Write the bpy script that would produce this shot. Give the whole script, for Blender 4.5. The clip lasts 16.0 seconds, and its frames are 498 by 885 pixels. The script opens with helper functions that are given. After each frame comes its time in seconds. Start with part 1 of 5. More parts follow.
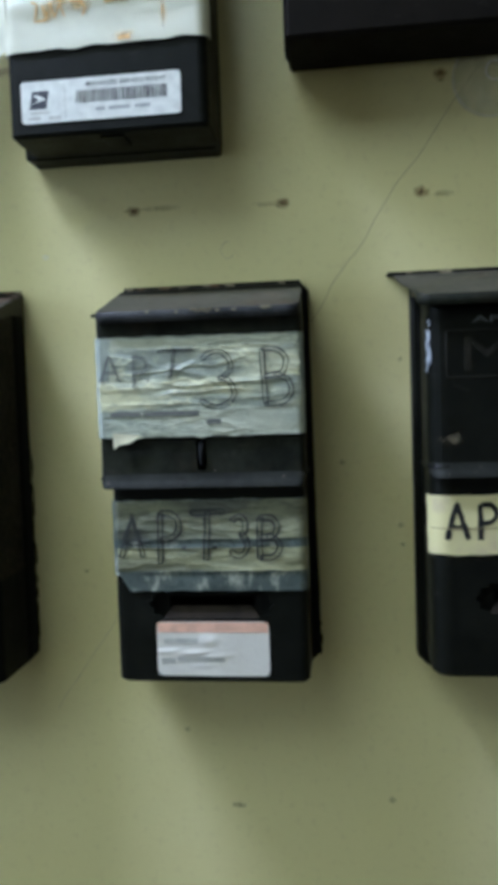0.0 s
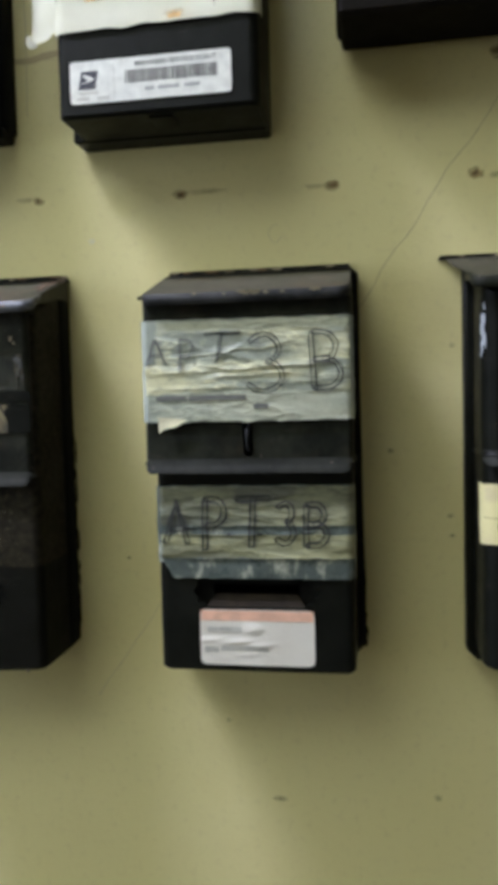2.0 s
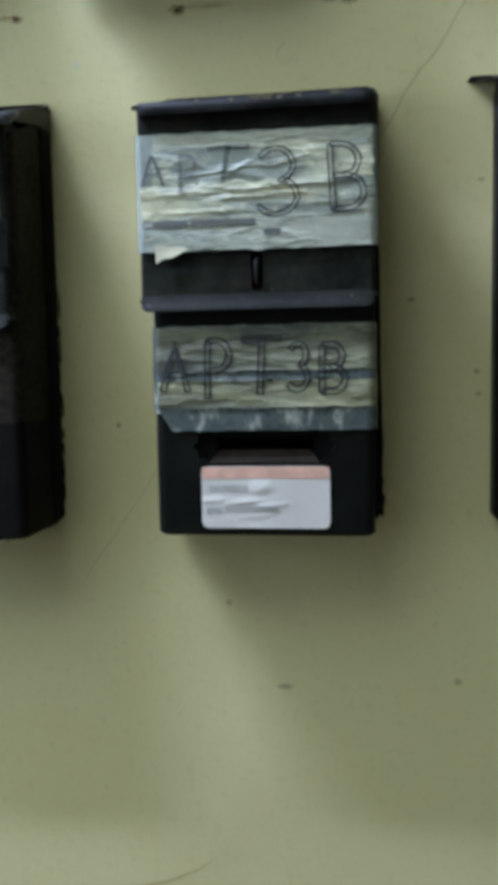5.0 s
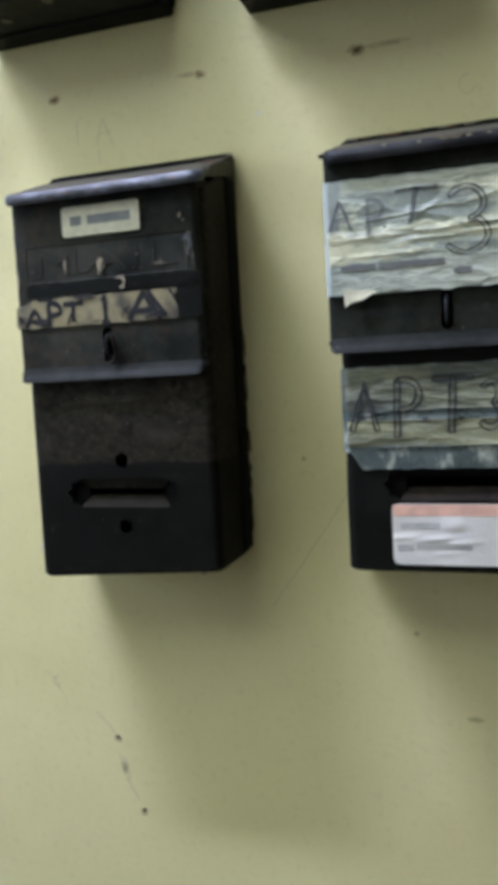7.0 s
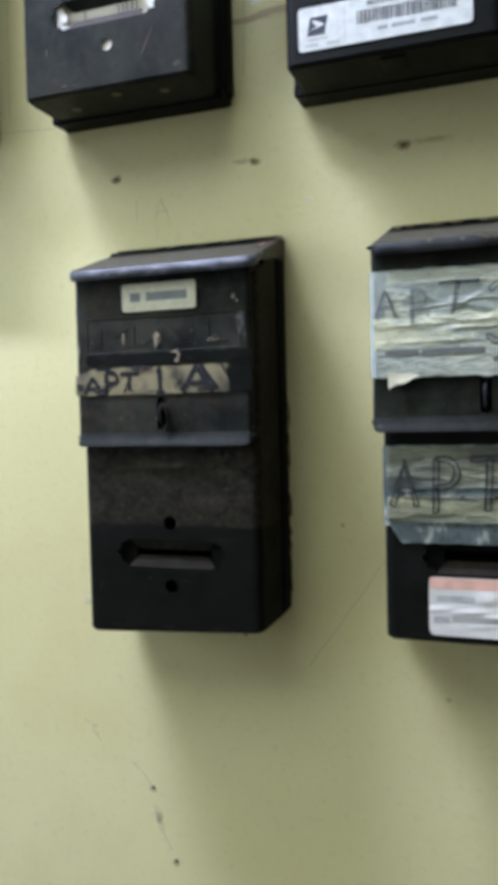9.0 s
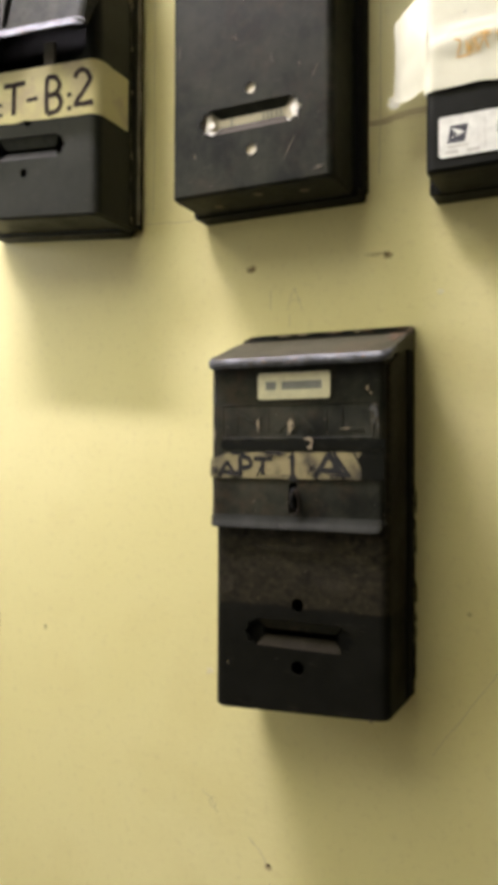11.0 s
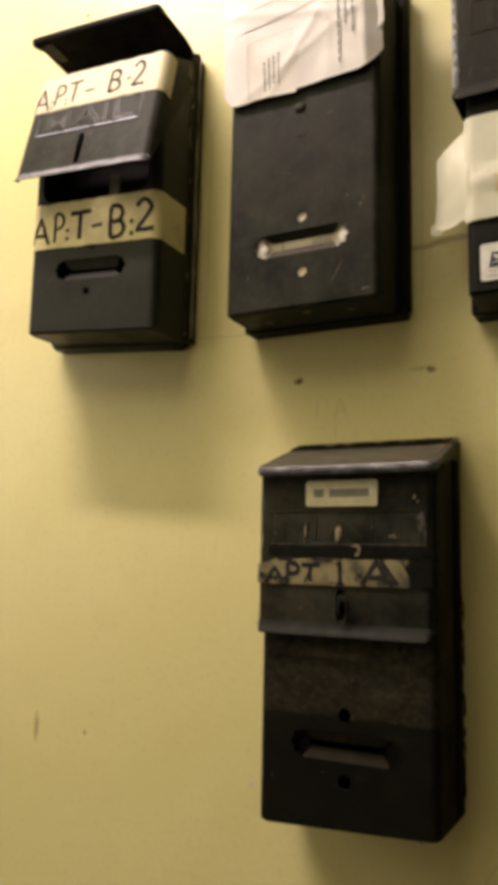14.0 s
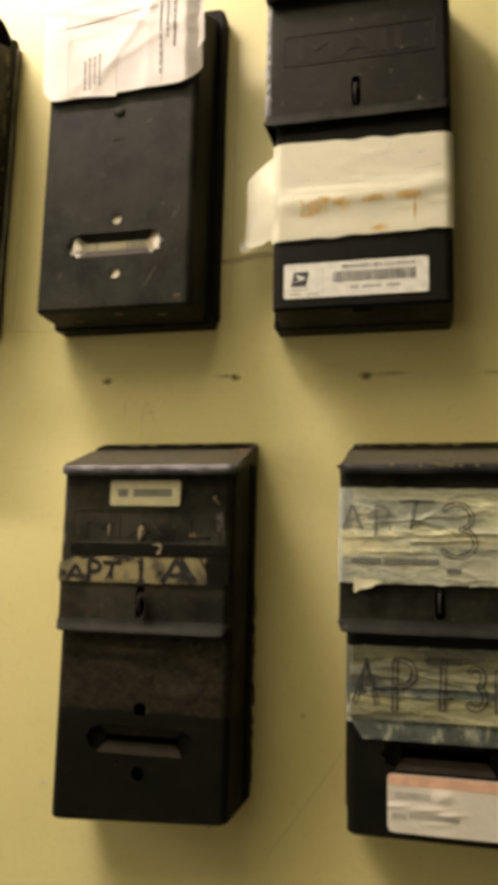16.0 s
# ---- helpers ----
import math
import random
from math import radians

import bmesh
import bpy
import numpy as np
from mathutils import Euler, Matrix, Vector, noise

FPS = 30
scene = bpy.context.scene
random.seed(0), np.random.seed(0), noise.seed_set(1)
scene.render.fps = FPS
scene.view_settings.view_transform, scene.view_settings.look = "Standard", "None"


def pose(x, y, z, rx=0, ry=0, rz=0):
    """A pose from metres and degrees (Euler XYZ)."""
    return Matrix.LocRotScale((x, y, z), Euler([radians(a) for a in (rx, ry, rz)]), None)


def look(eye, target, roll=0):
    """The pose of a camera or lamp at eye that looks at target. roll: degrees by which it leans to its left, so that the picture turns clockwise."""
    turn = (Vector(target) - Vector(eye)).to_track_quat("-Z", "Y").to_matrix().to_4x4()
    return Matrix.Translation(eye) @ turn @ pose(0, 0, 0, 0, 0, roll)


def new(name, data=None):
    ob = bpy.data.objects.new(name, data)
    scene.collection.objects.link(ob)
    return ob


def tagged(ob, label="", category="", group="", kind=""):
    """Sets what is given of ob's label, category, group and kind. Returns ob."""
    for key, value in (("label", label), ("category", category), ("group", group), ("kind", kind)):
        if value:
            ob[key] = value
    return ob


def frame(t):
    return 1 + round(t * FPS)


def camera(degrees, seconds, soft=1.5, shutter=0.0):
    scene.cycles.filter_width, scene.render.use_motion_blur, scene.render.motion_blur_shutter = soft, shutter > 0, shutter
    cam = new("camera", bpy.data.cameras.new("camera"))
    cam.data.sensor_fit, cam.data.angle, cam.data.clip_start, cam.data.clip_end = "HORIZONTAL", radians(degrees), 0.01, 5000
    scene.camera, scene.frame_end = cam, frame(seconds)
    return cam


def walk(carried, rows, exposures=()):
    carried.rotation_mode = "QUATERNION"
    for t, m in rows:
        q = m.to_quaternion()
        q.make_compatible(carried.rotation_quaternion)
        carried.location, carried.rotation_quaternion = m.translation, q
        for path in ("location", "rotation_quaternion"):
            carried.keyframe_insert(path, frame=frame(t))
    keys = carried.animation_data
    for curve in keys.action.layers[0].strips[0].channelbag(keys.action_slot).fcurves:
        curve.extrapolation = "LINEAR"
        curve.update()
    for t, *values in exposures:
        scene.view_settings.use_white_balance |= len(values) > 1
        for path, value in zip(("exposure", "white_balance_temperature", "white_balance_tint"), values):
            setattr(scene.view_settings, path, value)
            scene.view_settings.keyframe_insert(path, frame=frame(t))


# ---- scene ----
cam = camera(35.1, 16.0, soft=6.8)
PATH = [
    (0, (0.151, -0.576, 1.359), (-0.09, 1.406, 1.249), -1.9),
    (0.5, (0.151, -0.574, 1.357), (-0.119, 1.405, 1.252), -1.8),
    (1, (0.148, -0.571, 1.356), (-0.152, 1.403, 1.244), -1.6),
    (1.5, (0.14, -0.57, 1.358), (-0.168, 1.402, 1.236), -1.5),
    (2, (0.141, -0.568, 1.349), (-0.185, 1.403, 1.242), -1.4),
    (2.5, (0.136, -0.568, 1.329), (-0.197, 1.404, 1.267), -1.0),
    (3, (0.126, -0.551, 1.314), (-0.21, 1.419, 1.26), 0.6),
    (3.2, (0.125, -0.549, 1.310), (-0.208, 1.421, 1.236), 0.4),
    (5.3, (0.109, -0.518, 1.261), (-0.148, 1.456, 1.076), -1.1),
    (5.5, (0.107, -0.517, 1.26), (-0.169, 1.454, 1.063), -1.3),
    (6, (0.09, -0.511, 1.265), (-0.353, 1.426, 1.038), -1.6),
    (6.5, (0.088, -0.52, 1.281), (-0.468, 1.39, 1.075), -2.1),
    (7, (0.086, -0.534, 1.293), (-0.528, 1.362, 1.12), -3.0),
    (7.5, (0.092, -0.548, 1.306), (-0.551, 1.34, 1.152), -3.0),
    (8, (0.093, -0.561, 1.313), (-0.523, 1.338, 1.2), -2.4),
    (8.5, (0.089, -0.565, 1.316), (-0.535, 1.333, 1.221), -1.9),
    (9, (0.081, -0.562, 1.319), (-0.587, 1.321, 1.233), -1.4),
    (9.5, (0.069, -0.565, 1.323), (-0.669, 1.293, 1.254), -0.6),
    (9.7, (0.069, -0.565, 1.328), (-0.703, 1.279, 1.263), -0.6),
    (11.8, (0.057, -0.602, 1.350), (-0.834, 1.182, 1.495), 0.9),
    (12, (0.057, -0.603, 1.348), (-0.843, 1.174, 1.529), 1.0),
    (12.5, (0.061, -0.604, 1.345), (-0.935, 1.106, 1.635), 0.7),
    (13, (0.059, -0.602, 1.347), (-0.961, 1.088, 1.665), 0.6),
    (13.5, (0.056, -0.607, 1.346), (-0.94, 1.095, 1.681), 1.2),
    (14, (0.056, -0.608, 1.347), (-0.884, 1.132, 1.645), 1.3),
    (14.5, (0.055, -0.608, 1.347), (-0.846, 1.155, 1.632), 1.2),
    (15, (0.055, -0.614, 1.351), (-0.722, 1.211, 1.603), 1.1),
    (15.5, (0.057, -0.618, 1.349), (-0.57, 1.261, 1.625), 1.8),
    (16, (0.06, -0.625, 1.346), (-0.416, 1.293, 1.654), 1.4),
]
EXPOSURES = [
    (0.0, 0.34, 4750, 18),
    (1.0, 0.40, 5000, 24),
    (2.2, 0.47, 5340, 23),
    (3.2, 0.42, 4910, 22),
    (5.4, 0.34, 4730, 22),
    (6.5, 0.44, 4970, 27),
    (9.0, 0.62, 4920, 26),
    (9.7, 0.70, 4830, 26),
    (11.8, 0.46, 7180, 26),
    (13.0, -0.17, 7480, 26),
    (14.0, -0.13, 7530, 27),
    (14.6, 0.25, 7330, 27),
    (16.0, 0.17, 7670, 25),
]
walk(cam, [(t, look(eye, target, roll)) for t, eye, target, roll in PATH], EXPOSURES)

# ---- world and light ----
world = bpy.data.worlds.new("world")
scene.world = world
world.use_nodes = True
wn = world.node_tree.nodes
sky = wn.new("ShaderNodeTexSky")
sky.sky_type, sky.sun_disc, sky.sun_elevation, sky.sun_rotation = "NISHITA", False, radians(40), radians(200)
wn["Background"].inputs["Strength"].default_value = 0.05
world.node_tree.links.new(sky.outputs["Color"], wn["Background"].inputs["Color"])


def area_lamp(name, eye, target, size, size_y, watts, colour):
    data = bpy.data.lights.new(name, "AREA")
    data.shape, data.size, data.size_y, data.energy, data.color = "RECTANGLE", size, size_y, watts, colour
    ob = new(name, data)
    ob.matrix_world = look(eye, target)
    return ob


# all unseen: overhead strip set by the shadows, added warm overhead, left and right fills
FILL_TINT = (0.96, 0.955, 0.68)
area_lamp("unseen_overhead_strip", (-0.62, -0.425, 2.47), (-0.62, -0.425, 0.0), 0.45, 0.05, 17.8, (1.0, 0.96, 0.95))
area_lamp("overhead_soft_fill", (-0.56, -0.96, 2.36), (-0.56, -0.96, 0.0), 1.10, 1.10, 11.0, FILL_TINT)
# added upward fill that bounces off the ceiling
area_lamp("ceiling_bounce_fill", (-0.66, -0.95, 2.40), (-0.66, -0.95, 4.0), 0.80, 0.80, 2.6, FILL_TINT)
# fill lamps added at both ends; no door or window is built
area_lamp("left_fill", (-2.38, -1.10, 1.75), (0.0, -0.75, 1.75), 1.0, 1.2, 16.0, (0.94, 0.98, 0.82))
area_lamp("right_fill", (2.08, -1.30, 1.75), (0.0, -0.75, 1.75), 0.9, 1.1, 0.4, (0.97, 0.97, 0.90))


# ---- materials ----
class Nodes:
    """A small wrapper to write node trees in few lines."""

    def __init__(self, name):
        self.mat = bpy.data.materials.new(name)
        self.mat.use_nodes = True
        self.tree = self.mat.node_tree
        self.bsdf = self.tree.nodes["Principled BSDF"]
        self.out = self.tree.nodes["Material Output"]
        self.coord = self.add("ShaderNodeTexCoord")

    def add(self, kind, **inputs):
        node = self.tree.nodes.new(kind)
        for key, value in inputs.items():
            self.put(node, key.replace("_", " "), value)
        return node

    def put(self, node, key, value):
        socket = node.inputs[key]
        if isinstance(value, bpy.types.NodeSocket):
            self.tree.links.new(value, socket)
        else:
            socket.default_value = value

    def noise(self, scale, detail=4.0, rough=0.55, stretch=(1, 1, 1), space="Object", shift=(0, 0, 0)):
        m = self.add("ShaderNodeMapping", Vector=self.coord.outputs[space], Scale=stretch, Location=shift)
        return self.add("ShaderNodeTexNoise", Vector=m.outputs["Vector"], Scale=scale, Detail=detail, Roughness=rough).outputs["Fac"]

    def span(self, value, low, high, to_low=0.0, to_high=1.0):
        n = self.add("ShaderNodeMapRange", Value=value)
        for k, v in zip(("From Min", "From Max", "To Min", "To Max"), (low, high, to_low, to_high)):
            self.put(n, k, v)
        return n.outputs["Result"]

    def math(self, op, a, b=0.0):
        n = self.add("ShaderNodeMath")
        n.operation = op
        self.put(n, 0, a)
        self.put(n, 1, b)
        return n.outputs[0]

    def mix(self, fac, a, b):
        n = self.add("ShaderNodeMix")
        n.data_type = "RGBA"
        for index, value in ((0, fac), (6, a), (7, b)):
            if isinstance(value, bpy.types.NodeSocket):
                self.tree.links.new(value, n.inputs[index])
            else:
                n.inputs[index].default_value = value
        return n.outputs[2]

    def bump(self, height, strength, distance):
        n = self.add("ShaderNodeBump", Height=height, Strength=strength, Distance=distance)
        self.put(self.bsdf, "Normal", n.outputs["Normal"])

    def axis(self, which, space="Object"):
        n = self.add("ShaderNodeSeparateXYZ", Vector=self.coord.outputs[space])
        return n.outputs[which]

    def finish(self, colour, rough, metal=0.0):
        self.put(self.bsdf, "Base Color", colour)
        self.put(self.bsdf, "Roughness", rough)
        self.put(self.bsdf, "Metallic", metal)
        return self.mat


def rgb(r, g, b):
    return (r, g, b, 1.0)


def wall_paint():
    n = Nodes("cream_gloss_paint")
    broad = n.noise(2.2, 3.0)
    patch = n.noise(9.0, 5.0)
    grain = n.noise(160.0, 3.0)
    orange_peel = n.noise(420.0, 2.0)
    c = n.mix(n.span(broad, 0.3, 0.7), rgb(0.615, 0.57, 0.262), rgb(0.685, 0.64, 0.327))
    c = n.mix(n.span(patch, 0.50, 0.72, 0.0, 0.45), c, rgb(0.57, 0.51, 0.225))
    c = n.mix(n.span(grain, 0.55, 0.78, 0.0, 0.28), c, rgb(0.44, 0.38, 0.21))
    c = n.mix(n.span(orange_peel, 0.56, 0.76, 0.0, 0.20), c, rgb(0.75, 0.71, 0.41))
    h = n.math("ADD", n.math("MULTIPLY", orange_peel, 0.25), n.math("ADD", n.math("MULTIPLY", patch, 1.2), n.math("MULTIPLY", grain, 0.55)))
    n.bump(h, 0.50, 0.0012)
    return n.finish(c, n.span(patch, 0.3, 0.7, 0.30, 0.46))


def plain_paint(name, colour, rough):
    n = Nodes(name)
    a, b = n.noise(1.5, 4.0), n.noise(60.0, 3.0)
    c = n.mix(n.span(a, 0.3, 0.7), rgb(*colour), rgb(*(0.88 * v for v in colour)))
    n.bump(b, 0.15, 0.002)
    return n.finish(c, rough)


def enamel(name, base, dust, dust_amount, rough, wear, shift, faded_over=None, spec=0.13, rust=0.0):
    """Old black stove enamel on sheet steel: dust film, brown stains, fine scratches and bare specks."""
    n = Nodes(name)
    cloud = n.noise(26.0, 6.0, 0.62, shift=shift)
    speck = n.noise(230.0, 3.0, 0.6, shift=shift)
    scratch = n.noise(55.0, 4.0, 0.6, (1.0, 1.0, 3.0), shift=shift)
    mottle = n.noise(85.0, 6.0, 0.7, (1.0, 1.0, 0.8), shift=shift)
    c = n.mix(n.span(cloud, 0.38, 0.68, 0.0, dust_amount), rgb(*base), rgb(*dust))
    c = n.mix(n.span(mottle, 0.50, 0.66, 0.0, 0.55 * dust_amount), c, rgb(*dust))
    c = n.mix(n.span(mottle, 0.34, 0.46, 0.45, 0.0), c, rgb(*(0.5 * v for v in base)))
    if faded_over:
        # a stretch of the front, above a ragged line, that has gone brown
        line = n.math("ADD", n.axis(2), n.math("MULTIPLY", n.math("SUBTRACT", n.noise(40.0, 4.0), 0.5), 0.006))
        brown = n.mix(n.span(n.noise(150.0, 7.0, 0.75, (1.0, 1, 1.3)), 0.36, 0.64), rgb(0.0075, 0.0068, 0.0050), rgb(0.0265, 0.0228, 0.0138))
        brown = n.mix(n.span(n.noise(300.0, 4.0, 0.7), 0.58, 0.68, 0.0, 0.7), brown, rgb(0.058, 0.048, 0.026))
        c = n.mix(n.span(line, faded_over, faded_over + 0.0015), c, brown)
    if rust:
        bloom = n.math("MULTIPLY", n.span(n.noise(24.0, 6.0, 0.65, shift=(shift[1], shift[2], shift[0])), 0.50, 0.66), n.span(n.noise(160.0, 4.0, 0.6), 0.35, 0.6))
        c = n.mix(n.math("MULTIPLY", bloom, rust), c, rgb(0.105, 0.060, 0.030))
    c = n.mix(n.span(scratch, 0.63, 0.72, 0.0, 0.25 * dust_amount + 0.05), c, rgb(0.06, 0.053, 0.043))
    c = n.mix(n.span(speck, wear, wear + 0.05), c, rgb(0.16, 0.13, 0.10))
    h = n.math("ADD", n.math("MULTIPLY", cloud, 0.3), n.math("ADD", n.math("MULTIPLY", mottle, 0.35), n.math("MULTIPLY", speck, 0.3)))
    n.bump(h, 0.26, 0.0009)
    r = n.math("ADD", n.span(cloud, 0.3, 0.7, rough - 0.08, rough + 0.14), n.span(speck, 0.4, 0.7, 0.0, 0.06))
    n.put(n.bsdf, "Specular IOR Level", spec)
    return n.finish(c, r)


def worn_sheen_lip():
    n = Nodes("worn_steel_sheen_lip")
    a, b = n.noise(55.0, 5.0, 0.6, (1, 2, 2)), n.noise(240.0, 3.0)
    k = n.span(a, 0.42, 0.62)
    # worn steel, with the lip's bluish sheen put into the colour
    c = n.mix(k, rgb(0.030, 0.032, 0.036), rgb(0.140, 0.150, 0.172))
    c = n.mix(n.span(b, 0.60, 0.70), c, rgb(0.15, 0.09, 0.045))
    n.bump(b, 0.3, 0.0005)
    n.put(n.bsdf, "Metallic", n.span(k, 0, 1, 0.0, 0.35))
    n.put(n.bsdf, "Base Color", c)
    n.put(n.bsdf, "Roughness", n.span(b, 0.3, 0.7, 0.45, 0.62))
    return n.mat


def rusty():
    n = Nodes("rust")
    a, b = n.noise(90.0, 5.0), n.noise(400.0, 3.0)
    c = n.mix(n.span(a, 0.35, 0.65), rgb(0.045, 0.030, 0.018), rgb(0.125, 0.075, 0.038))
    n.bump(b, 0.5, 0.0006)
    return n.finish(c, 0.85)


def crepe_tape(name, light, grey, seed, cover=0.5, thin=0.0):
    """One strip of creased crepe tape: cream where it lies thick, grey where it is rubbed thin, black steel showing where it is thinner still."""
    n = Nodes(name)
    patch = n.noise(20.0, 4.0, 0.55, (0.40, 1.0, 1.5), shift=(seed, 2.0 * seed, 0))
    crease = n.noise(34.0, 4.0, 0.55, (0.40, 1.0, 1.7), shift=(1 + seed, 2, 0))
    fold = n.math("ABSOLUTE", n.math("SUBTRACT", crease, 0.5))
    fleck = n.noise(210.0, 5.0, 0.7, (0.7, 1.0, 1.0), shift=(seed, 0, 0))
    fine = n.noise(700.0, 2.0, 0.5, (1.0, 1.0, 0.4))
    c = n.mix(n.span(patch, cover - 0.08, cover + 0.07), rgb(*grey), rgb(*light))
    c = n.mix(n.span(fold, 0.0, 0.022, 0.55, 0.0), c, rgb(*(min(0.8, 1.35 * v) for v in light)))
    c = n.mix(n.span(fleck, 0.56, 0.68, 0.0, 0.60), c, rgb(*(min(0.8, 1.3 * v) for v in light)))
    c = n.mix(n.span(fleck, 0.30, 0.45, 0.65, 0.0), c, rgb(*(0.62 * v for v in grey)))
    if thin:
        level = n.noise(34.0, 5.0, 0.6, (0.50, 1.0, 1.5), shift=(0, 0, 0.3 + seed))
        c = n.mix(n.span(level, 0.40, 0.60, min(0.92, 1.32 * thin), 0.72 * thin), c, rgb(0.026, 0.030, 0.027))
    h = n.math("ADD", n.span(fold, 0.0, 0.09, 1.0, 0.0), n.math("ADD", n.math("MULTIPLY", fleck, 0.4), n.math("MULTIPLY", fine, 0.1)))
    n.bump(h, 0.62, 0.0011)
    return n.finish(c, n.span(fleck, 0.3, 0.7, 0.30, 0.52))


def cloudy_film(name, dark, pale, seed):
    """Old clear tape gone cloudy: steel grey, with whitish blisters where it has let go."""
    n = Nodes(name)
    blister = n.noise(85.0, 5.0, 0.6, (0.9, 1.0, 0.5), shift=(seed, 0, seed))
    haze = n.noise(26.0, 3.0, 0.5, shift=(0, seed, 0))
    c = n.mix(n.span(haze, 0.3, 0.7), rgb(*dark), rgb(*(1.5 * v for v in dark)))
    c = n.mix(n.span(blister, 0.53, 0.64), c, rgb(*pale))
    n.bump(blister, 0.6, 0.0010)
    return n.finish(c, n.span(blister, 0.4, 0.65, 0.24, 0.42))


def cream_tape(name, colour, dirt, grime=0.25):
    n = Nodes(name)
    a, b = n.noise(40.0, 5.0), n.noise(500.0, 2.0, 0.5, (0.3, 1, 1))
    c = n.mix(n.span(a, 0.50, 0.68), rgb(*colour), rgb(*dirt))
    c = n.mix(n.span(n.noise(12.0, 3.0), 0.4, 0.7, 0.0, 0.4), c, rgb(*(0.8 * v for v in colour)))
    c = n.mix(n.span(n.noise(150.0, 6.0, 0.7, (0.5, 1, 1.2)), 0.56, 0.68, 0.0, grime), c, rgb(*dirt))
    n.bump(b, 0.3, 0.0004)
    return n.finish(c, 0.6)


def paper(name, colour, stain, amount, relief=0.25):
    n = Nodes(name)
    a, b = n.noise(22.0, 5.0, 0.6), n.noise(300.0, 3.0)
    c = n.mix(n.span(a, 0.50, 0.75, 0.0, amount), rgb(*colour), rgb(*stain))
    n.bump(n.math("ADD", a, n.math("MULTIPLY", b, 0.2)), relief, 0.001)
    n.put(n.bsdf, "Subsurface Weight", 0.0)
    return n.finish(c, 0.55)


def flat(name, colour, rough=0.6, metal=0.0):
    n = Nodes(name)
    a = n.noise(150.0, 4.0)
    c = n.mix(n.span(a, 0.35, 0.65), rgb(*colour), rgb(*(0.8 * v for v in colour)))
    return n.finish(c, rough, metal)


def stain(name, colour, strength, core=0.25, scale=4.0, rim=0.9, fine=260.0):
    """A thin film with a ragged outline, for rust runs and smudges on the paint."""
    n = Nodes(name)
    m = n.add("ShaderNodeMapping", Vector=n.coord.outputs["Generated"], Location=(-1.0, 0.0, -1.0), Scale=(2.0, 0.0, 2.0))
    r = n.add("ShaderNodeVectorMath", Vector=m.outputs["Vector"])
    r.operation = "LENGTH"
    ragged = n.noise(fine, 5.0, 0.65)
    broad = n.noise(70.0, 3.0)
    edge = n.math("ADD", r.outputs["Value"], n.math("MULTIPLY", n.math("SUBTRACT", n.math("ADD", n.math("MULTIPLY", ragged, 0.5), n.math("MULTIPLY", broad, 0.5)), 0.5), scale * 0.5))
    fac = n.math("MULTIPLY", n.span(edge, core, rim, 1.0, 0.0), n.span(r.outputs["Value"], 0.75, 1.0, strength, 0.0))
    n.put(n.bsdf, "Base Color", rgb(*colour))
    n.put(n.bsdf, "Roughness", 0.7)
    clear = n.add("ShaderNodeBsdfTransparent")
    both = n.add("ShaderNodeMixShader", Fac=fac)
    n.tree.links.new(clear.outputs[0], both.inputs[1])
    n.tree.links.new(n.bsdf.outputs[0], both.inputs[2])
    n.tree.links.new(both.outputs[0], n.out.inputs["Surface"])
    return n.mat


def clear_plastic():
    n = Nodes("clear_soft_plastic")
    n.put(n.bsdf, "Alpha", n.span(n.noise(90.0), 0.35, 0.7, 0.06, 0.20))
    return n.finish(rgb(0.74, 0.75, 0.68), 0.10)


WALL = wall_paint()
PLASTER = plain_paint("tan_wall_paint", (0.40, 0.36, 0.26), 0.6)
CEILING = plain_paint("white_ceiling_paint", (0.66, 0.64, 0.56), 0.8)
FLOOR = plain_paint("brown_floor_tile", (0.095, 0.085, 0.065), 0.4)
BLACK = enamel("black_enamel", (0.0038, 0.0042, 0.0037), (0.0120, 0.0118, 0.0098), 0.5, 0.52, 0.74, (0, 0, 0), spec=0.08)
BLACK_CLEAN = enamel("clean_black_enamel", (0.0043, 0.0049, 0.0036), (0.0115, 0.0120, 0.0088), 0.4, 0.42, 0.80, (3, 1, 2), spec=0.10)
BLACK_SATIN = enamel("satin_black_enamel", (0.0094, 0.0106, 0.0072), (0.0190, 0.0205, 0.0142), 0.5, 0.42, 0.79, (8, 1, 5), spec=0.20)
BLACK_GREY = enamel("faded_black_enamel", (0.0072, 0.0083, 0.0062), (0.0295, 0.0315, 0.0215), 0.8, 0.50, 0.73, (1, 4, 2), rust=0.10, spec=0.10)
BLACK_FLAP = enamel("speckled_black_enamel", (0.0040, 0.0042, 0.0034), (0.0150, 0.0142, 0.0105), 0.8, 0.36, 0.68, (2, 6, 3), rust=0.1)
BLACK_DUSTY = enamel("dusty_brown_black_enamel", (0.0064, 0.0072, 0.0055), (0.0335, 0.0345, 0.0235), 0.85, 0.50, 0.68, (5, 2, 7), rust=0.22)
BLACK_TWO_TONE = enamel("half_faded_black_enamel", (0.0040, 0.0042, 0.0026), (0.0105, 0.0102, 0.0080), 0.5, 0.54, 0.74, (6, 2, 9), 0.0745, spec=0.07)
MATT_DARK = enamel("matt_dusty_edge", (0.0105, 0.0088, 0.0068), (0.036, 0.0275, 0.0185), 0.7, 0.75, 0.70, (7, 3, 3), None, 0.08)
SLOT_BROWN = enamel("brown_slot_lip", (0.040, 0.034, 0.024), (0.072, 0.060, 0.042), 0.7, 0.6, 0.72, (3, 3, 8))
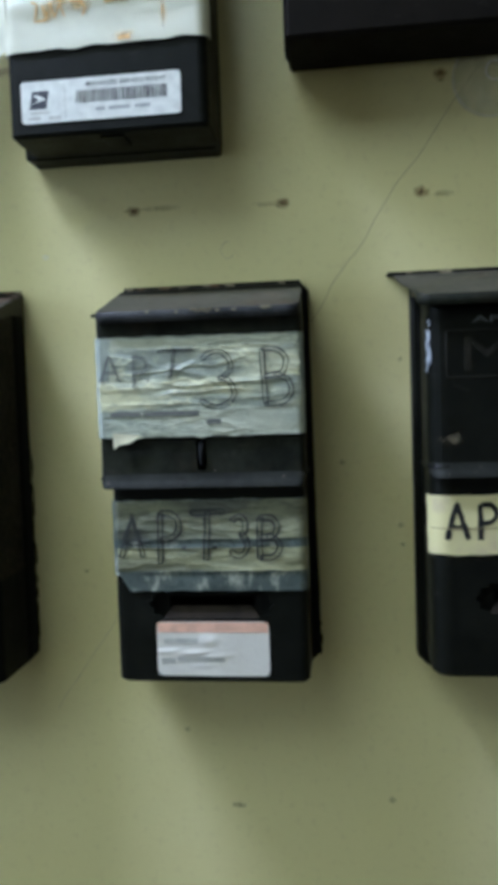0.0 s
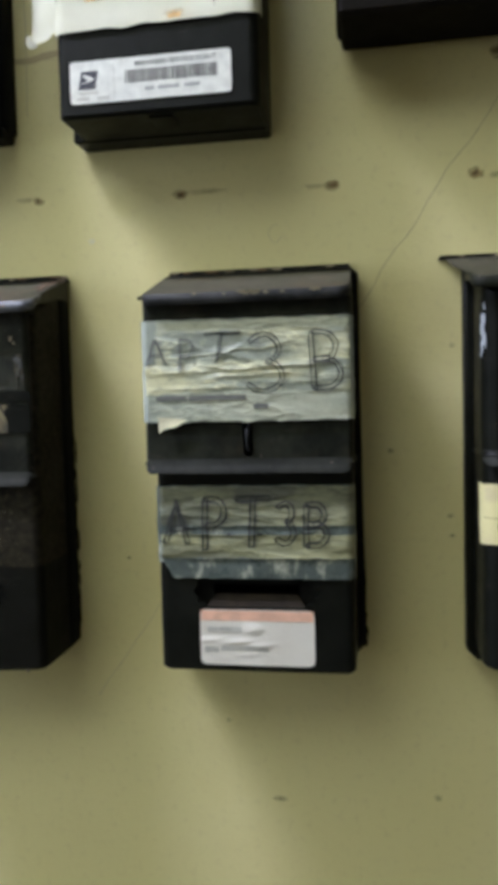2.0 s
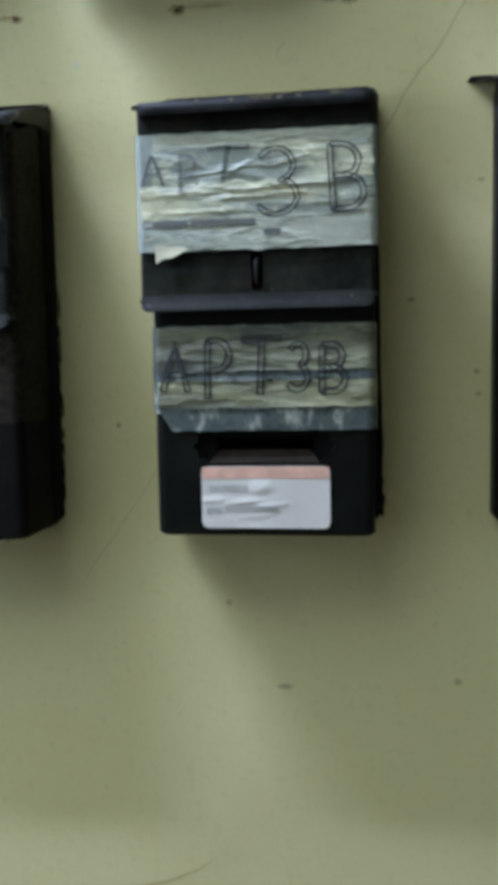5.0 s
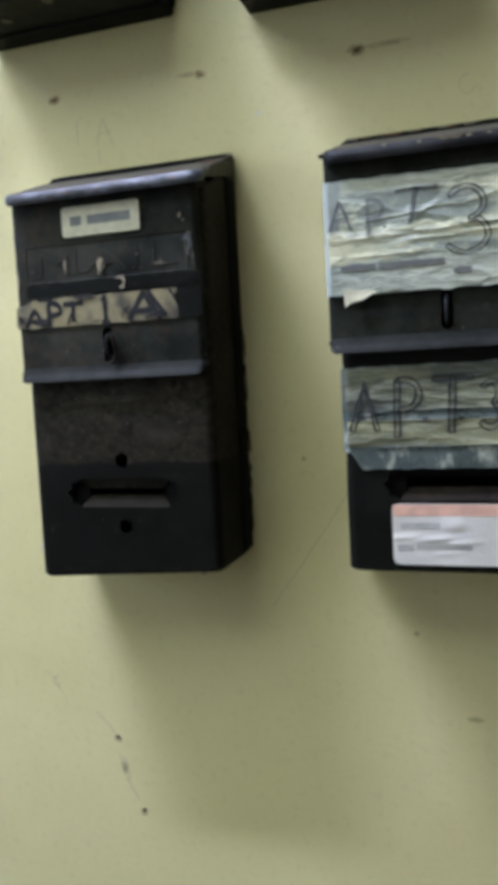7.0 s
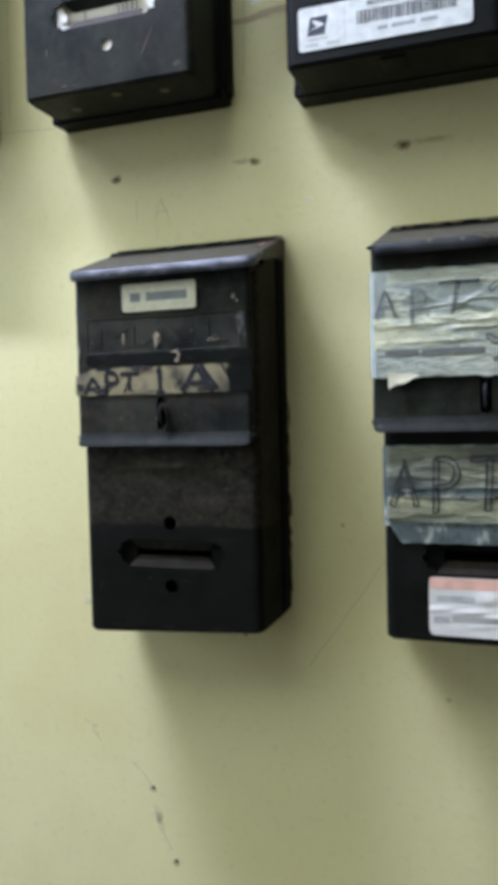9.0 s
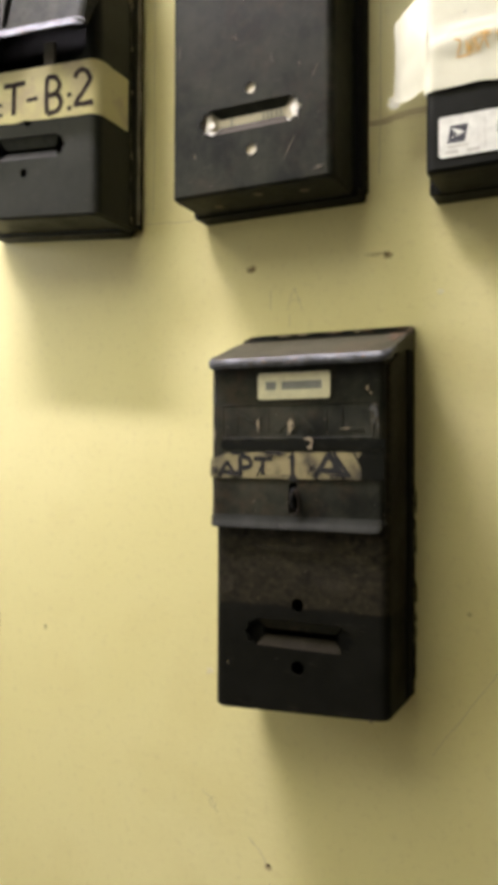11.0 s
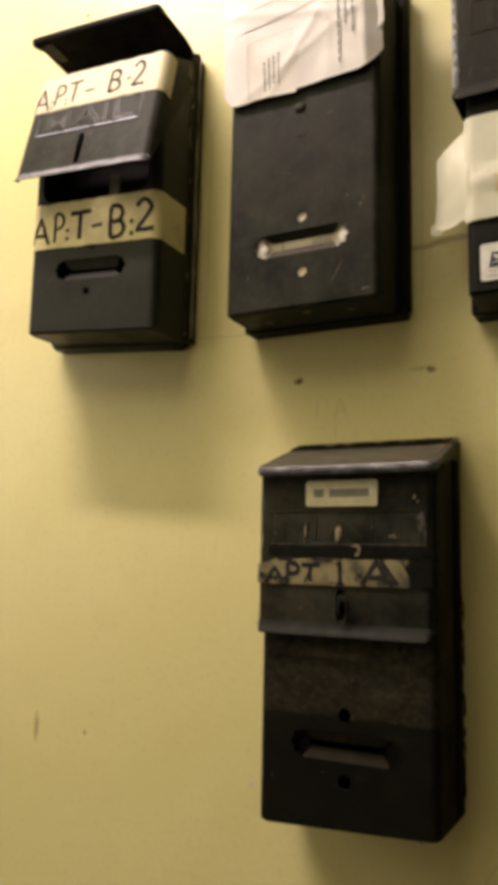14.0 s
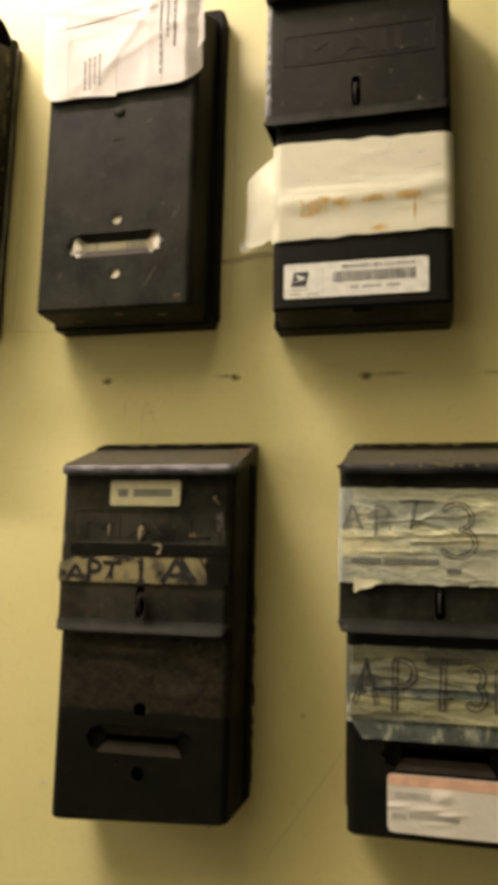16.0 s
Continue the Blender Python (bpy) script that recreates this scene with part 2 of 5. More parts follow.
SLOT_DULL = enamel("dull_brown_lip", (0.0130, 0.0112, 0.0072), (0.0260, 0.0222, 0.0146), 0.7, 0.7, 0.72, (3, 3, 8), spec=0.04)
BROWN_BLACK = enamel("brown_black_enamel", (0.0062, 0.0052, 0.0038), (0.0120, 0.0098, 0.0070), 0.5, 0.6, 0.78, (9, 4, 4), spec=0.05)
WORN_LIT_OLIVE = enamel("worn_and_lit_olive", (0.030, 0.027, 0.018), (0.130, 0.115, 0.075), 0.9, 0.5, 0.66, (4, 9, 2))
WORN_LIT_FLANGE = enamel("rubbed_lit_flange", (0.095, 0.088, 0.058), (0.260, 0.235, 0.155), 0.9, 0.5, 0.66, (4, 2, 7))
RUBBED = enamel("rubbed_raised_enamel", (0.0095, 0.0092, 0.0080), (0.025, 0.0225, 0.0165), 0.8, 0.42, 0.70, (4, 4, 1))
HOOD = enamel("dust_filmed_enamel", (0.041, 0.040, 0.029), (0.098, 0.089, 0.062), 0.7, 0.48, 0.72, (2, 8, 1), rust=0.32)
EDGE = enamel("blue_grey_worn_edge", (0.0102, 0.0108, 0.0092), (0.0265, 0.0280, 0.0232), 0.8, 0.5, 0.70, (7, 1, 3))
HOOD_DARK = enamel("blue_black_worn_enamel", (0.0135, 0.0142, 0.0150), (0.054, 0.055, 0.055), 0.7, 0.42, 0.70, (2, 5, 6))
# steel grey for real chips and for painted edge highlights
WORN_GLINT_STEEL = enamel("rubbed_and_glinting_steel", (0.030, 0.031, 0.030), (0.105, 0.108, 0.106), 0.9, 0.40, 0.70, (3, 7, 3), spec=0.4)
LIP = worn_sheen_lip()
RUST = rusty()
TAPE_STRIPS = [crepe_tape("creased_cream_tape", (0.57, 0.575, 0.37), (0.27, 0.30, 0.245), 1.0, 0.49), crepe_tape("creased_yellow_tape", (0.58, 0.575, 0.36), (0.27, 0.30, 0.24), 4.0, 0.47), crepe_tape("rubbed_grey_tape", (0.40, 0.42, 0.32), (0.27, 0.30, 0.24), 7.0, 0.50)]
TAPE_LOW = [crepe_tape("thin_olive_tape", (0.46, 0.47, 0.27), (0.30, 0.325, 0.22), 2.0, 0.50, 0.72), crepe_tape("yellowed_olive_tape", (0.47, 0.47, 0.25), (0.34, 0.355, 0.22), 5.0, 0.46, 0.54)]
FILM = cloudy_film("cloudy_clear_tape", (0.215, 0.240, 0.205), (0.42, 0.45, 0.37), 1.0)
FILM_LOW = cloudy_film("cloudy_dark_tape", (0.058, 0.073, 0.068), (0.36, 0.38, 0.31), 3.0)
TAPE_CREAM = cream_tape("cream_masking_tape", (0.63, 0.585, 0.30), (0.50, 0.43, 0.27))
TAPE_PALE = cream_tape("pale_masking_tape", (0.59, 0.55, 0.36), (0.52, 0.46, 0.31))
TAPE_OLD = cream_tape("stained_masking_tape", (0.215, 0.183, 0.084), (0.032, 0.027, 0.016), 1.0)
PAPER = paper("white_paper", (0.58, 0.58, 0.45), (0.48, 0.475, 0.35), 0.6)
ENVELOPE = paper("white_envelope_paper", (0.70, 0.685, 0.67), (0.60, 0.575, 0.555), 0.45, 0.35)
WINDOW_FILM = paper("glassine_film", (0.71, 0.68, 0.65), (0.64, 0.61, 0.57), 0.5)
LABEL_WHITE = flat("white_label_stock", (0.70, 0.715, 0.66), 0.4)
LABEL_CREAM = flat("cream_label_stock", (0.67, 0.65, 0.45), 0.45)
LETTER = paper("cream_letter_paper", (0.60, 0.56, 0.43), (0.36, 0.32, 0.24), 0.5)
CARD = paper("white_card", (0.68, 0.66, 0.59), (0.54, 0.51, 0.43), 0.5, 0.9)
CARD_PINK = flat("salmon_card_stripe", (0.77, 0.48, 0.345), 0.55)
INK = flat("black_marker_ink", (0.0065, 0.0066, 0.0060), 0.9)
INK_BROWN = flat("faded_marker_ink", (0.045, 0.030, 0.030), 0.9)
INK_SCRIBBLE = flat("grey_pen_scribble", (0.15, 0.155, 0.14), 0.9)
INK_PEN = flat("dark_pen_ink", (0.030, 0.032, 0.032), 0.9)
INK_PEN_FAINT = flat("faint_pen_ink", (0.13, 0.135, 0.13), 0.9)
INK_PENCIL = flat("faint_pencil", (0.46, 0.42, 0.29), 0.7)
INK_GREY = flat("grey_print", (0.21, 0.22, 0.205), 0.6)
PALE_WORD = flat("rubbed_raised_word", (0.085, 0.088, 0.085), 0.6)
INK_PRINT = flat("dark_label_print", (0.045, 0.045, 0.05), 0.6)
INK_FAINT = flat("pale_grey_pen", (0.50, 0.50, 0.45), 0.6)
INK_FADED = flat("pale_print", (0.36, 0.37, 0.36), 0.6)
INK_ORANGE = stain("orange_marker_smear", (0.80, 0.53, 0.17), 0.42, 0.0, 5.0)
RED_PRINT = flat("faded_red_print", (0.55, 0.27, 0.24), 0.6)
INK_ORANGE_PEN = flat("orange_marker", (0.70, 0.48, 0.20), 0.7)
PRINT_DARK = flat("dark_blue_print", (0.028, 0.030, 0.044), 0.5)
SEAM = flat("tan_tape_seam", (0.30, 0.25, 0.13), 0.7)
CHIP_PALE = flat("bare_primer_chip", (0.38, 0.41, 0.45), 0.4)
CHIP_GLINT_TAN = flat("pale_tan_chip_and_glint", (0.30, 0.25, 0.16), 0.8)
CHIP_RUST = flat("rust_chip", (0.14, 0.075, 0.035), 0.85)
GLINT_STEEL = flat("painted_glint_steel", (0.36, 0.38, 0.44), 0.38, 0.3)
CHIP_TAN = flat("tan_paint_chip", (0.11, 0.085, 0.05), 0.7)
CHIP_OLIVE = flat("olive_paint_chip", (0.17, 0.145, 0.080), 0.7)
CRACK = flat("dark_plaster_crack", (0.38, 0.33, 0.20), 0.9)
DRIP = plain_paint("ochre_drip", (0.53, 0.44, 0.17), 0.6)
RIDGE = plain_paint("ochre_paint_ridge", (0.48, 0.40, 0.215), 0.55)
STAIN_RUST = stain("rust_stain", (0.29, 0.155, 0.045), 0.56, -0.12, 6.5)
STAIN_BROWN = stain("brown_smudge", (0.48, 0.35, 0.15), 0.28, 0.1, 3.0)
STAIN_RUN = stain("faint_rust_run", (0.42, 0.29, 0.12), 0.20, -0.3, 7.0)
STAIN_GREY = stain("grey_scuff", (0.32, 0.28, 0.18), 0.19, 0.1, 4.0)
CHIP_FILM_PALE = stain("bare_metal_wear", (0.105, 0.11, 0.100), 0.26, -0.2, 16.0, 0.8, 520.0)
GRIME_FILM = stain("dark_grime_film", (0.018, 0.015, 0.011), 0.75, 0.15, 7.0, 0.75, 300.0)
SCUFF_FILM = stain("faint_scuff", (0.16, 0.135, 0.09), 0.35, 0.0, 11.0, 0.5, 420.0)
RUB_FILM = stain("rubbed_brown_film", (0.070, 0.057, 0.034), 0.15, 0.0, 6.0, 0.8, 300.0)
CHIP_FILM_TAN = stain("tan_worn_patch", (0.20, 0.17, 0.10), 0.50, -0.1, 17.0, 0.5, 620.0)
PLASTIC = clear_plastic()
PLASTIC_RIM = flat("yellowed_plastic_rim", (0.66, 0.64, 0.50), 0.2)
SCRATCH = flat("dark_scratch", (0.36, 0.33, 0.22), 0.8)
DARK_HOLE = flat("dark_hole", (0.060, 0.036, 0.018), 0.9)


# ---- building helpers ----

def part(name, bm, material, parent, label="", sharp=35, warp=None):
    """Links a bmesh as one mesh object under a thing or a part."""
    if warp:
        for v in bm.verts:
            v.co = warp(v.co)
    bmesh.ops.recalc_face_normals(bm, faces=bm.faces)
    mesh = bpy.data.meshes.new(name)
    bm.to_mesh(mesh)
    bm.free()
    for p in mesh.polygons:
        p.use_smooth = True
    mesh.set_sharp_from_angle(angle=radians(sharp))
    mesh.materials.append(material)
    ob = new(name, mesh)
    ob.parent = parent
    return tagged(ob, label)


def thing(name, x, z, label, category, group="", roll=0.0):
    ob = new(name)
    ob.empty_display_size = 0.02
    ob.matrix_world = pose(x, 0, z, 0, roll, 0)
    return tagged(ob, label, category, group)


def prism(outline, y0, y1, bevel=0.0):
    """An outline of (x, z) pairs, drawn from y0 (far) to y1 (near the viewer), with its near rim chamfered."""
    bm = bmesh.new()
    cx, cz = (sum(p[i] for p in outline) / len(outline) for i in (0, 1))
    half = max(max(abs(p[0] - cx) for p in outline), 1e-6), max(max(abs(p[1] - cz) for p in outline), 1e-6)
    k = [max(0.2, 1 - bevel / h) for h in half]
    rings = [[bm.verts.new((x, y0, z)) for x, z in outline], [bm.verts.new((x, y1 + bevel * (1 if y1 < y0 else -1), z)) for x, z in outline]]
    if bevel:
        rings.append([bm.verts.new((cx + (x - cx) * k[0], y1, cz + (z - cz) * k[1])) for x, z in outline])
    count = len(outline)
    for a, b in zip(rings, rings[1:]):
        for i in range(count):
            bm.faces.new((a[i], a[(i + 1) % count], b[(i + 1) % count], b[i]))
    bm.faces.new(rings[0])
    bm.faces.new(rings[-1])
    return bm


def rounded(x0, z0, x1, z1, r, n=4):
    """The outline of a rectangle with rounded corners."""
    pts = []
    for cx, cz, a in ((x1 - r, z1 - r, 0), (x0 + r, z1 - r, 90), (x0 + r, z0 + r, 180), (x1 - r, z0 + r, 270)):
        for i in range(n + 1):
            w = radians(a + 90 * i / n)
            pts.append((cx + r * math.cos(w), cz + r * math.sin(w)))
    return pts


def circle(x, z, r, n=16):
    return [(x + r * math.cos(2 * math.pi * i / n), z + r * math.sin(2 * math.pi * i / n)) for i in range(n)]


def section(W, D, r, y0, n=5, grow=0.0):
    """Half a ring seen from above: right flank, rounded corner, front, rounded corner, left flank."""
    w, d = W / 2 + grow, D + grow
    right = [(w, -y0)] + [(w - r + r * math.cos(radians(90 * i / n)), -(d - r) - r * math.sin(radians(90 * i / n))) for i in range(n + 1)]
    right.append((w - r - 0.0015, -d))
    return right + [(-x, y) for x, y in reversed(right)]


def wrap(s, W, D, r):
    """A point and its outward normal at the length s along a section, 0 in the middle of the front."""
    a, flat_half = abs(s), W / 2 - r
    sign = 1 if s >= 0 else -1
    if a <= flat_half:
        return s, -D, 0.0, -1.0
    arc = r * math.pi / 2
    if a <= flat_half + arc:
        w = (a - flat_half) / r
        return sign * (flat_half + r * math.sin(w)), -D + r - r * math.cos(w), sign * math.sin(w), -math.cos(w)
    return sign * W / 2, -D + r + (a - flat_half - arc), float(sign), 0.0


def loft(bm, levels, skip_front=False):
    """Skins rings of equal length; skip_front leaves the flat front open for a panel."""
    rings = [[bm.verts.new(p) for p in ring] for ring in levels]
    mid = len(rings[0]) // 2 - 1
    for a, b in zip(rings, rings[1:]):
        for i in range(len(a) - 1):
            if not (skip_front and i == mid):
                bm.faces.new((a[i], a[i + 1], b[i + 1], b[i]))
    return rings


def panel(bm, outline, holes, y):
    """A flat panel with real openings, facing the viewer."""
    edges = []
    for loop in (outline, *holes):
        vs = [bm.verts.new((x, y, z)) for x, z in loop]
        edges += [bm.edges.new((vs[i], vs[(i + 1) % len(vs)])) for i in range(len(vs))]
    bmesh.ops.triangle_fill(bm, use_beauty=True, use_dissolve=False, edges=edges)


def weld(bm, thick=0.0):
    bmesh.ops.remove_doubles(bm, verts=bm.verts, dist=0.00005)
    bmesh.ops.recalc_face_normals(bm, faces=bm.faces)
    if thick:
        # turn the sheet so that it thickens away from the viewer
        lean = sum(f.normal.y * f.calc_area() for f in bm.faces)
        if lean > 0:
            bmesh.ops.reverse_faces(bm, faces=bm.faces[:])
        bmesh.ops.solidify(bm, geom=bm.faces[:], thickness=thick)


def sheet(s0, s1, z0, z1, place, step=0.0022, edge=None):
    """A thin sheet over the stretch s0..s1, z0..z1, with place(s, z) giving its points; edge(u, v) bends the rim."""
    nu, nv = max(2, int(abs(s1 - s0) / step)), max(2, int(abs(z1 - z0) / step))
    bm = bmesh.new()
    grid = []
    for j in range(nv + 1):
        row = []
        for i in range(nu + 1):
            u, v = i / nu, j / nv
            s, z = s0 + (s1 - s0) * u, z0 + (z1 - z0) * v
            if edge:
                ds, dz = edge(u, v)
                s, z = s + ds, z + dz
            row.append(bm.verts.new(place(s, z)))
        grid.append(row)
    for j in range(nv):
        for i in range(nu):
            bm.faces.new((grid[j][i], grid[j][i + 1], grid[j + 1][i + 1], grid[j + 1][i]))
    bm.normal_update()
    bmesh.ops.solidify(bm, geom=bm.faces[:], thickness=0.0002)
    return bm


def ribbon(bm, pts, width, place, step=0.0015, taper=False):
    """A stroke of ink along pts (s, z), laid on place(s, z)."""
    fine = []
    for (a, b), (c, d) in zip(pts, pts[1:]):
        n = max(1, int(math.hypot(c - a, d - b) / step))
        fine += [(a + (c - a) * i / n, b + (d - b) * i / n) for i in range(n)]
    fine.append(pts[-1])
    rows = []
    for i, (a, b) in enumerate(fine):
        p, q = fine[max(0, i - 1)], fine[min(len(fine) - 1, i + 1)]
        dx, dz = q[0] - p[0], q[1] - p[1]
        ln = math.hypot(dx, dz) or 1.0
        w = width / 2 * (0.85 + 0.3 * noise.noise(Vector((a * 300, b * 300, 3.0))))
        if taper:
            w *= 0.15 + max(0.0, math.sin(math.pi * i / (len(fine) - 1))) ** 0.6
        ox, oz = -dz / ln * w, dx / ln * w
        rows.append((bm.verts.new(place(a + ox, b + oz)), bm.verts.new(place(a - ox, b - oz))))
    for (a, b), (c, d) in zip(rows, rows[1:]):
        bm.faces.new((a, b, d, c))


def arc(cx, cz, rx, rz, a0, a1, n=8):
    return [(cx + rx * math.cos(radians(a0 + (a1 - a0) * i / n)), cz + rz * math.sin(radians(a0 + (a1 - a0) * i / n))) for i in range(n + 1)]


# hand-drawn capitals and figures in a box of 1 x 1
GLYPHS = {
    "A": [[(0.0, 0.0), (0.45, 1.0), (0.95, 0.0)], [(0.18, 0.34), (0.80, 0.34)]],
    "P": [[(0.12, 0.0), (0.12, 1.0)], [(0.12, 1.0)] + arc(0.40, 0.74, 0.42, 0.26, 90, -90) + [(0.12, 0.46)]],
    "T": [[(0.0, 0.97), (1.0, 1.0)], [(0.5, 1.0), (0.46, 0.0)]],
    "B": [[(0.12, 0.0), (0.12, 1.0)], [(0.12, 1.0)] + arc(0.40, 0.76, 0.36, 0.24, 90, -90) + [(0.12, 0.52)], [(0.40, 0.52)] + arc(0.42, 0.27, 0.44, 0.26, 90, -90) + [(0.12, 0.0)]],
    "3": [arc(0.40, 0.75, 0.38, 0.25, 150, -80) + arc(0.40, 0.26, 0.46, 0.27, 80, -150)],
    "2": [arc(0.42, 0.72, 0.36, 0.28, 165, -20) + [(0.05, 0.03), (0.92, 0.05)]],
    "1": [[(0.25, 0.80), (0.5, 1.0), (0.5, 0.02)], [(0.25, 0.0), (0.78, 0.0)]],
    "-": [[(0.05, 0.45), (0.95, 0.48)]],
    ":": [[(0.26, 0.60), (0.74, 0.62)], [(0.26, 0.12), (0.74, 0.14)]],
    ".": [[(0.26, 0.50), (0.74, 0.52)]],
}


def hollow(pts, gap):
    """The outline round a stroke, for letters drawn as double lines."""
    left, right = [], []
    for i, (a, b) in enumerate(pts):
        p, q = pts[max(0, i - 1)], pts[min(len(pts) - 1, i + 1)]
        dx, dz = q[0] - p[0], q[1] - p[1]
        ln = math.hypot(dx, dz) or 1.0
        left.append((a - dz / ln * gap, b + dx / ln * gap))
        right.append((a + dz / ln * gap, b - dx / ln * gap))
    return left + right[::-1] + left[:1]


def wobble(pts, amount, seed):
    """Hand tremor along a stroke."""
    fine = [pts[0]]
    for (a, e), (c, d) in zip(pts, pts[1:]):
        n = max(1, int(math.hypot(c - a, d - e) / 0.004))
        fine += [(a + (c - a) * i / n, e + (d - e) * i / n) for i in range(1, n + 1)]
    return [(a + amount * noise.noise(Vector((a * 150, e * 150, seed))), e + amount * noise.noise(Vector((a * 150, e * 150, seed + 9)))) for a, e in fine]


def hand_letter(ch, s, z, w, h, width, place, gap=0.0, lean=0.0):
    """One capital; with a gap it is sketched in two passes of thin double lines."""
    bm = bmesh.new()
    for k, stroke in enumerate(GLYPHS[ch]):
        pts = [(s + u * w + v * h * lean, z + v * h) for u, v in stroke]
        if gap:
            for j, g in enumerate((gap, gap * 0.72)):
                ribbon(bm, wobble(hollow(pts, g), 0.0009, 3.0 * j + k + s * 90), width * (1.0 - 0.35 * j), place)
        else:
            ribbon(bm, wobble(pts, 0.0008, k + s * 120), width, place)
    return bm


def text_mesh(body, height, width, cx, cz, y, depth, grow=0.0):
    """Lettering in the built-in font, standing on the plane y, as a bmesh."""
    cu = bpy.data.curves.new("lettering", "FONT")
    cu.body, cu.align_x, cu.align_y, cu.extrude, cu.resolution_u, cu.offset = body, "CENTER", "CENTER", 0.5, 3, grow
    ob = bpy.data.objects.new("lettering", cu)
    scene.collection.objects.link(ob)
    bpy.context.view_layer.update()
    mesh = bpy.data.meshes.new_from_object(ob.evaluated_get(bpy.context.evaluated_depsgraph_get()))
    bpy.data.objects.remove(ob)
    bpy.data.curves.remove(cu)
    bm = bmesh.new()
    bm.from_mesh(mesh)
    bpy.data.meshes.remove(mesh)
    xs, ys = [v.co.x for v in bm.verts], [v.co.y for v in bm.verts]
    x0, x1, y0, y1 = min(xs), max(xs), min(ys), max(ys)
    for v in bm.verts:
        v.co = Vector((cx + ((v.co.x - x0) / (x1 - x0) - 0.5) * width, y - (v.co.z + 0.5) * depth, cz + ((v.co.y - y0) / (y1 - y0) - 0.5) * height))
    return bm


def bars(spec, y, depth=0.00015):
    """Plain printed bars; spec: (x0, z0, x1, z1) each."""
    bm = bmesh.new()
    for x0, z0, x1, z1 in spec:
        vs = [bm.verts.new(p) for p in ((x0, y, z0), (x1, y, z0), (x1, y, z1), (x0, y, z1), (x0, y - depth, z0), (x1, y - depth, z0), (x1, y - depth, z1), (x0, y - depth, z1))]
        for f in ((4, 5, 6, 7), (0, 1, 5, 4), (1, 2, 6, 5), (2, 3, 7, 6), (3, 0, 4, 7)):
            bm.faces.new([vs[i] for i in f])
    return bm


def blotch(x, z, rx, rz, y, seed, n=18, rough=0.35):
    """A small flat flake with a ragged outline."""
    pts = []
    for i in range(n):
        a = 2 * math.pi * i / n
        k = 1 + rough * noise.noise(Vector((math.cos(a) * 1.7 + seed, math.sin(a) * 1.7, seed * 0.7)))
        pts.append((x + rx * k * math.cos(a), z + rz * k * math.sin(a)))
    bm = bmesh.new()
    near = [bm.verts.new((a, y - 0.00025, b)) for a, b in pts]
    far = [bm.verts.new((x + (a - x) * 1.08, y, z + (b - z) * 1.08)) for a, b in pts]
    bm.faces.new(near)
    for i in range(n):
        bm.faces.new((near[i], near[(i + 1) % n], far[(i + 1) % n], far[i]))
    return bm


def worn_patch(parent, x, z, rx, rz, y, material, label="worn enamel", warp=None):
    return part("worn_patch", prism(rounded(x - rx, z - rz, x + rx, z + rz, min(rx, rz) * 0.5, 2), y, y - 0.0002), material, parent, label, warp=warp)


# ---- the hall ----
def slab(name, x0, x1, y0, y1, z0, z1, material, label, category):
    bm = bmesh.new()
    bmesh.ops.create_cube(bm, size=1.0, matrix=Matrix.LocRotScale(((x0 + x1) / 2, (y0 + y1) / 2, (z0 + z1) / 2), None, (x1 - x0, y1 - y0, z1 - z0)))
    return tagged(part(name, bm, material, None), label, category, kind="structure")


wall_north = slab("wall_north", -2.5, 2.2, 0.0, 0.15, 0.0, 2.5, WALL, "cream gloss-painted hallway wall, marked and cracked", "wall")
slab("wall_south", -2.5, 2.2, -2.80, -2.65, 0.0, 2.5, PLASTER, "plain tan painted hallway wall", "wall")
slab("wall_west", -2.65, -2.5, -2.80, 0.15, 0.0, 2.5, PLASTER, "plain tan painted end wall", "wall")
slab("wall_east", 2.2, 2.35, -2.80, 0.15, 0.0, 2.5, PLASTER, "plain tan painted end wall", "wall")
slab("floor", -2.65, 2.35, -2.80, 0.15, -0.1, 0.0, FLOOR, "brown hallway floor", "floor")
slab("ceiling", -2.65, 2.35, -2.80, 0.15, 2.5, 2.6, CEILING, "white painted hallway ceiling", "ceiling")


# ---- mailboxes ----
GROUP = "apartment mailboxes on the wall"
EMBOSS_RIGHT = [(0.0325, -0.0098), (0.0355, -0.0070), (0.0392, -0.0072), (0.0388, -0.0036), (0.0425, 0.0), (0.0388, 0.0036), (0.0392, 0.0072), (0.0355, 0.0070), (0.0325, 0.0098)]
EMBOSS = EMBOSS_RIGHT + [(-a, c) for a, c in reversed(EMBOSS_RIGHT)]


def back_pan(root, W, H, x, warp, material=BLACK, low=0.0, lean=0.0):
    """The flat back of the box; lean draws its upper right edge in."""
    c, w = 0.007, W / 2
    outline = [(x - w + c, low), (x + w - c, low), (x + w, low + c), (x + w, low + 0.055), (x + w - 0.5 * lean, low + 0.10), (x + w - lean, H - 0.004), (x + w - lean - 0.004, H), (x - w + 0.004, H), (x - w, H - 0.004), (x - w, low + c)]
    return part("back_pan", prism(outline, -0.0005, -0.016, 0.0018), material, root, warp=warp)


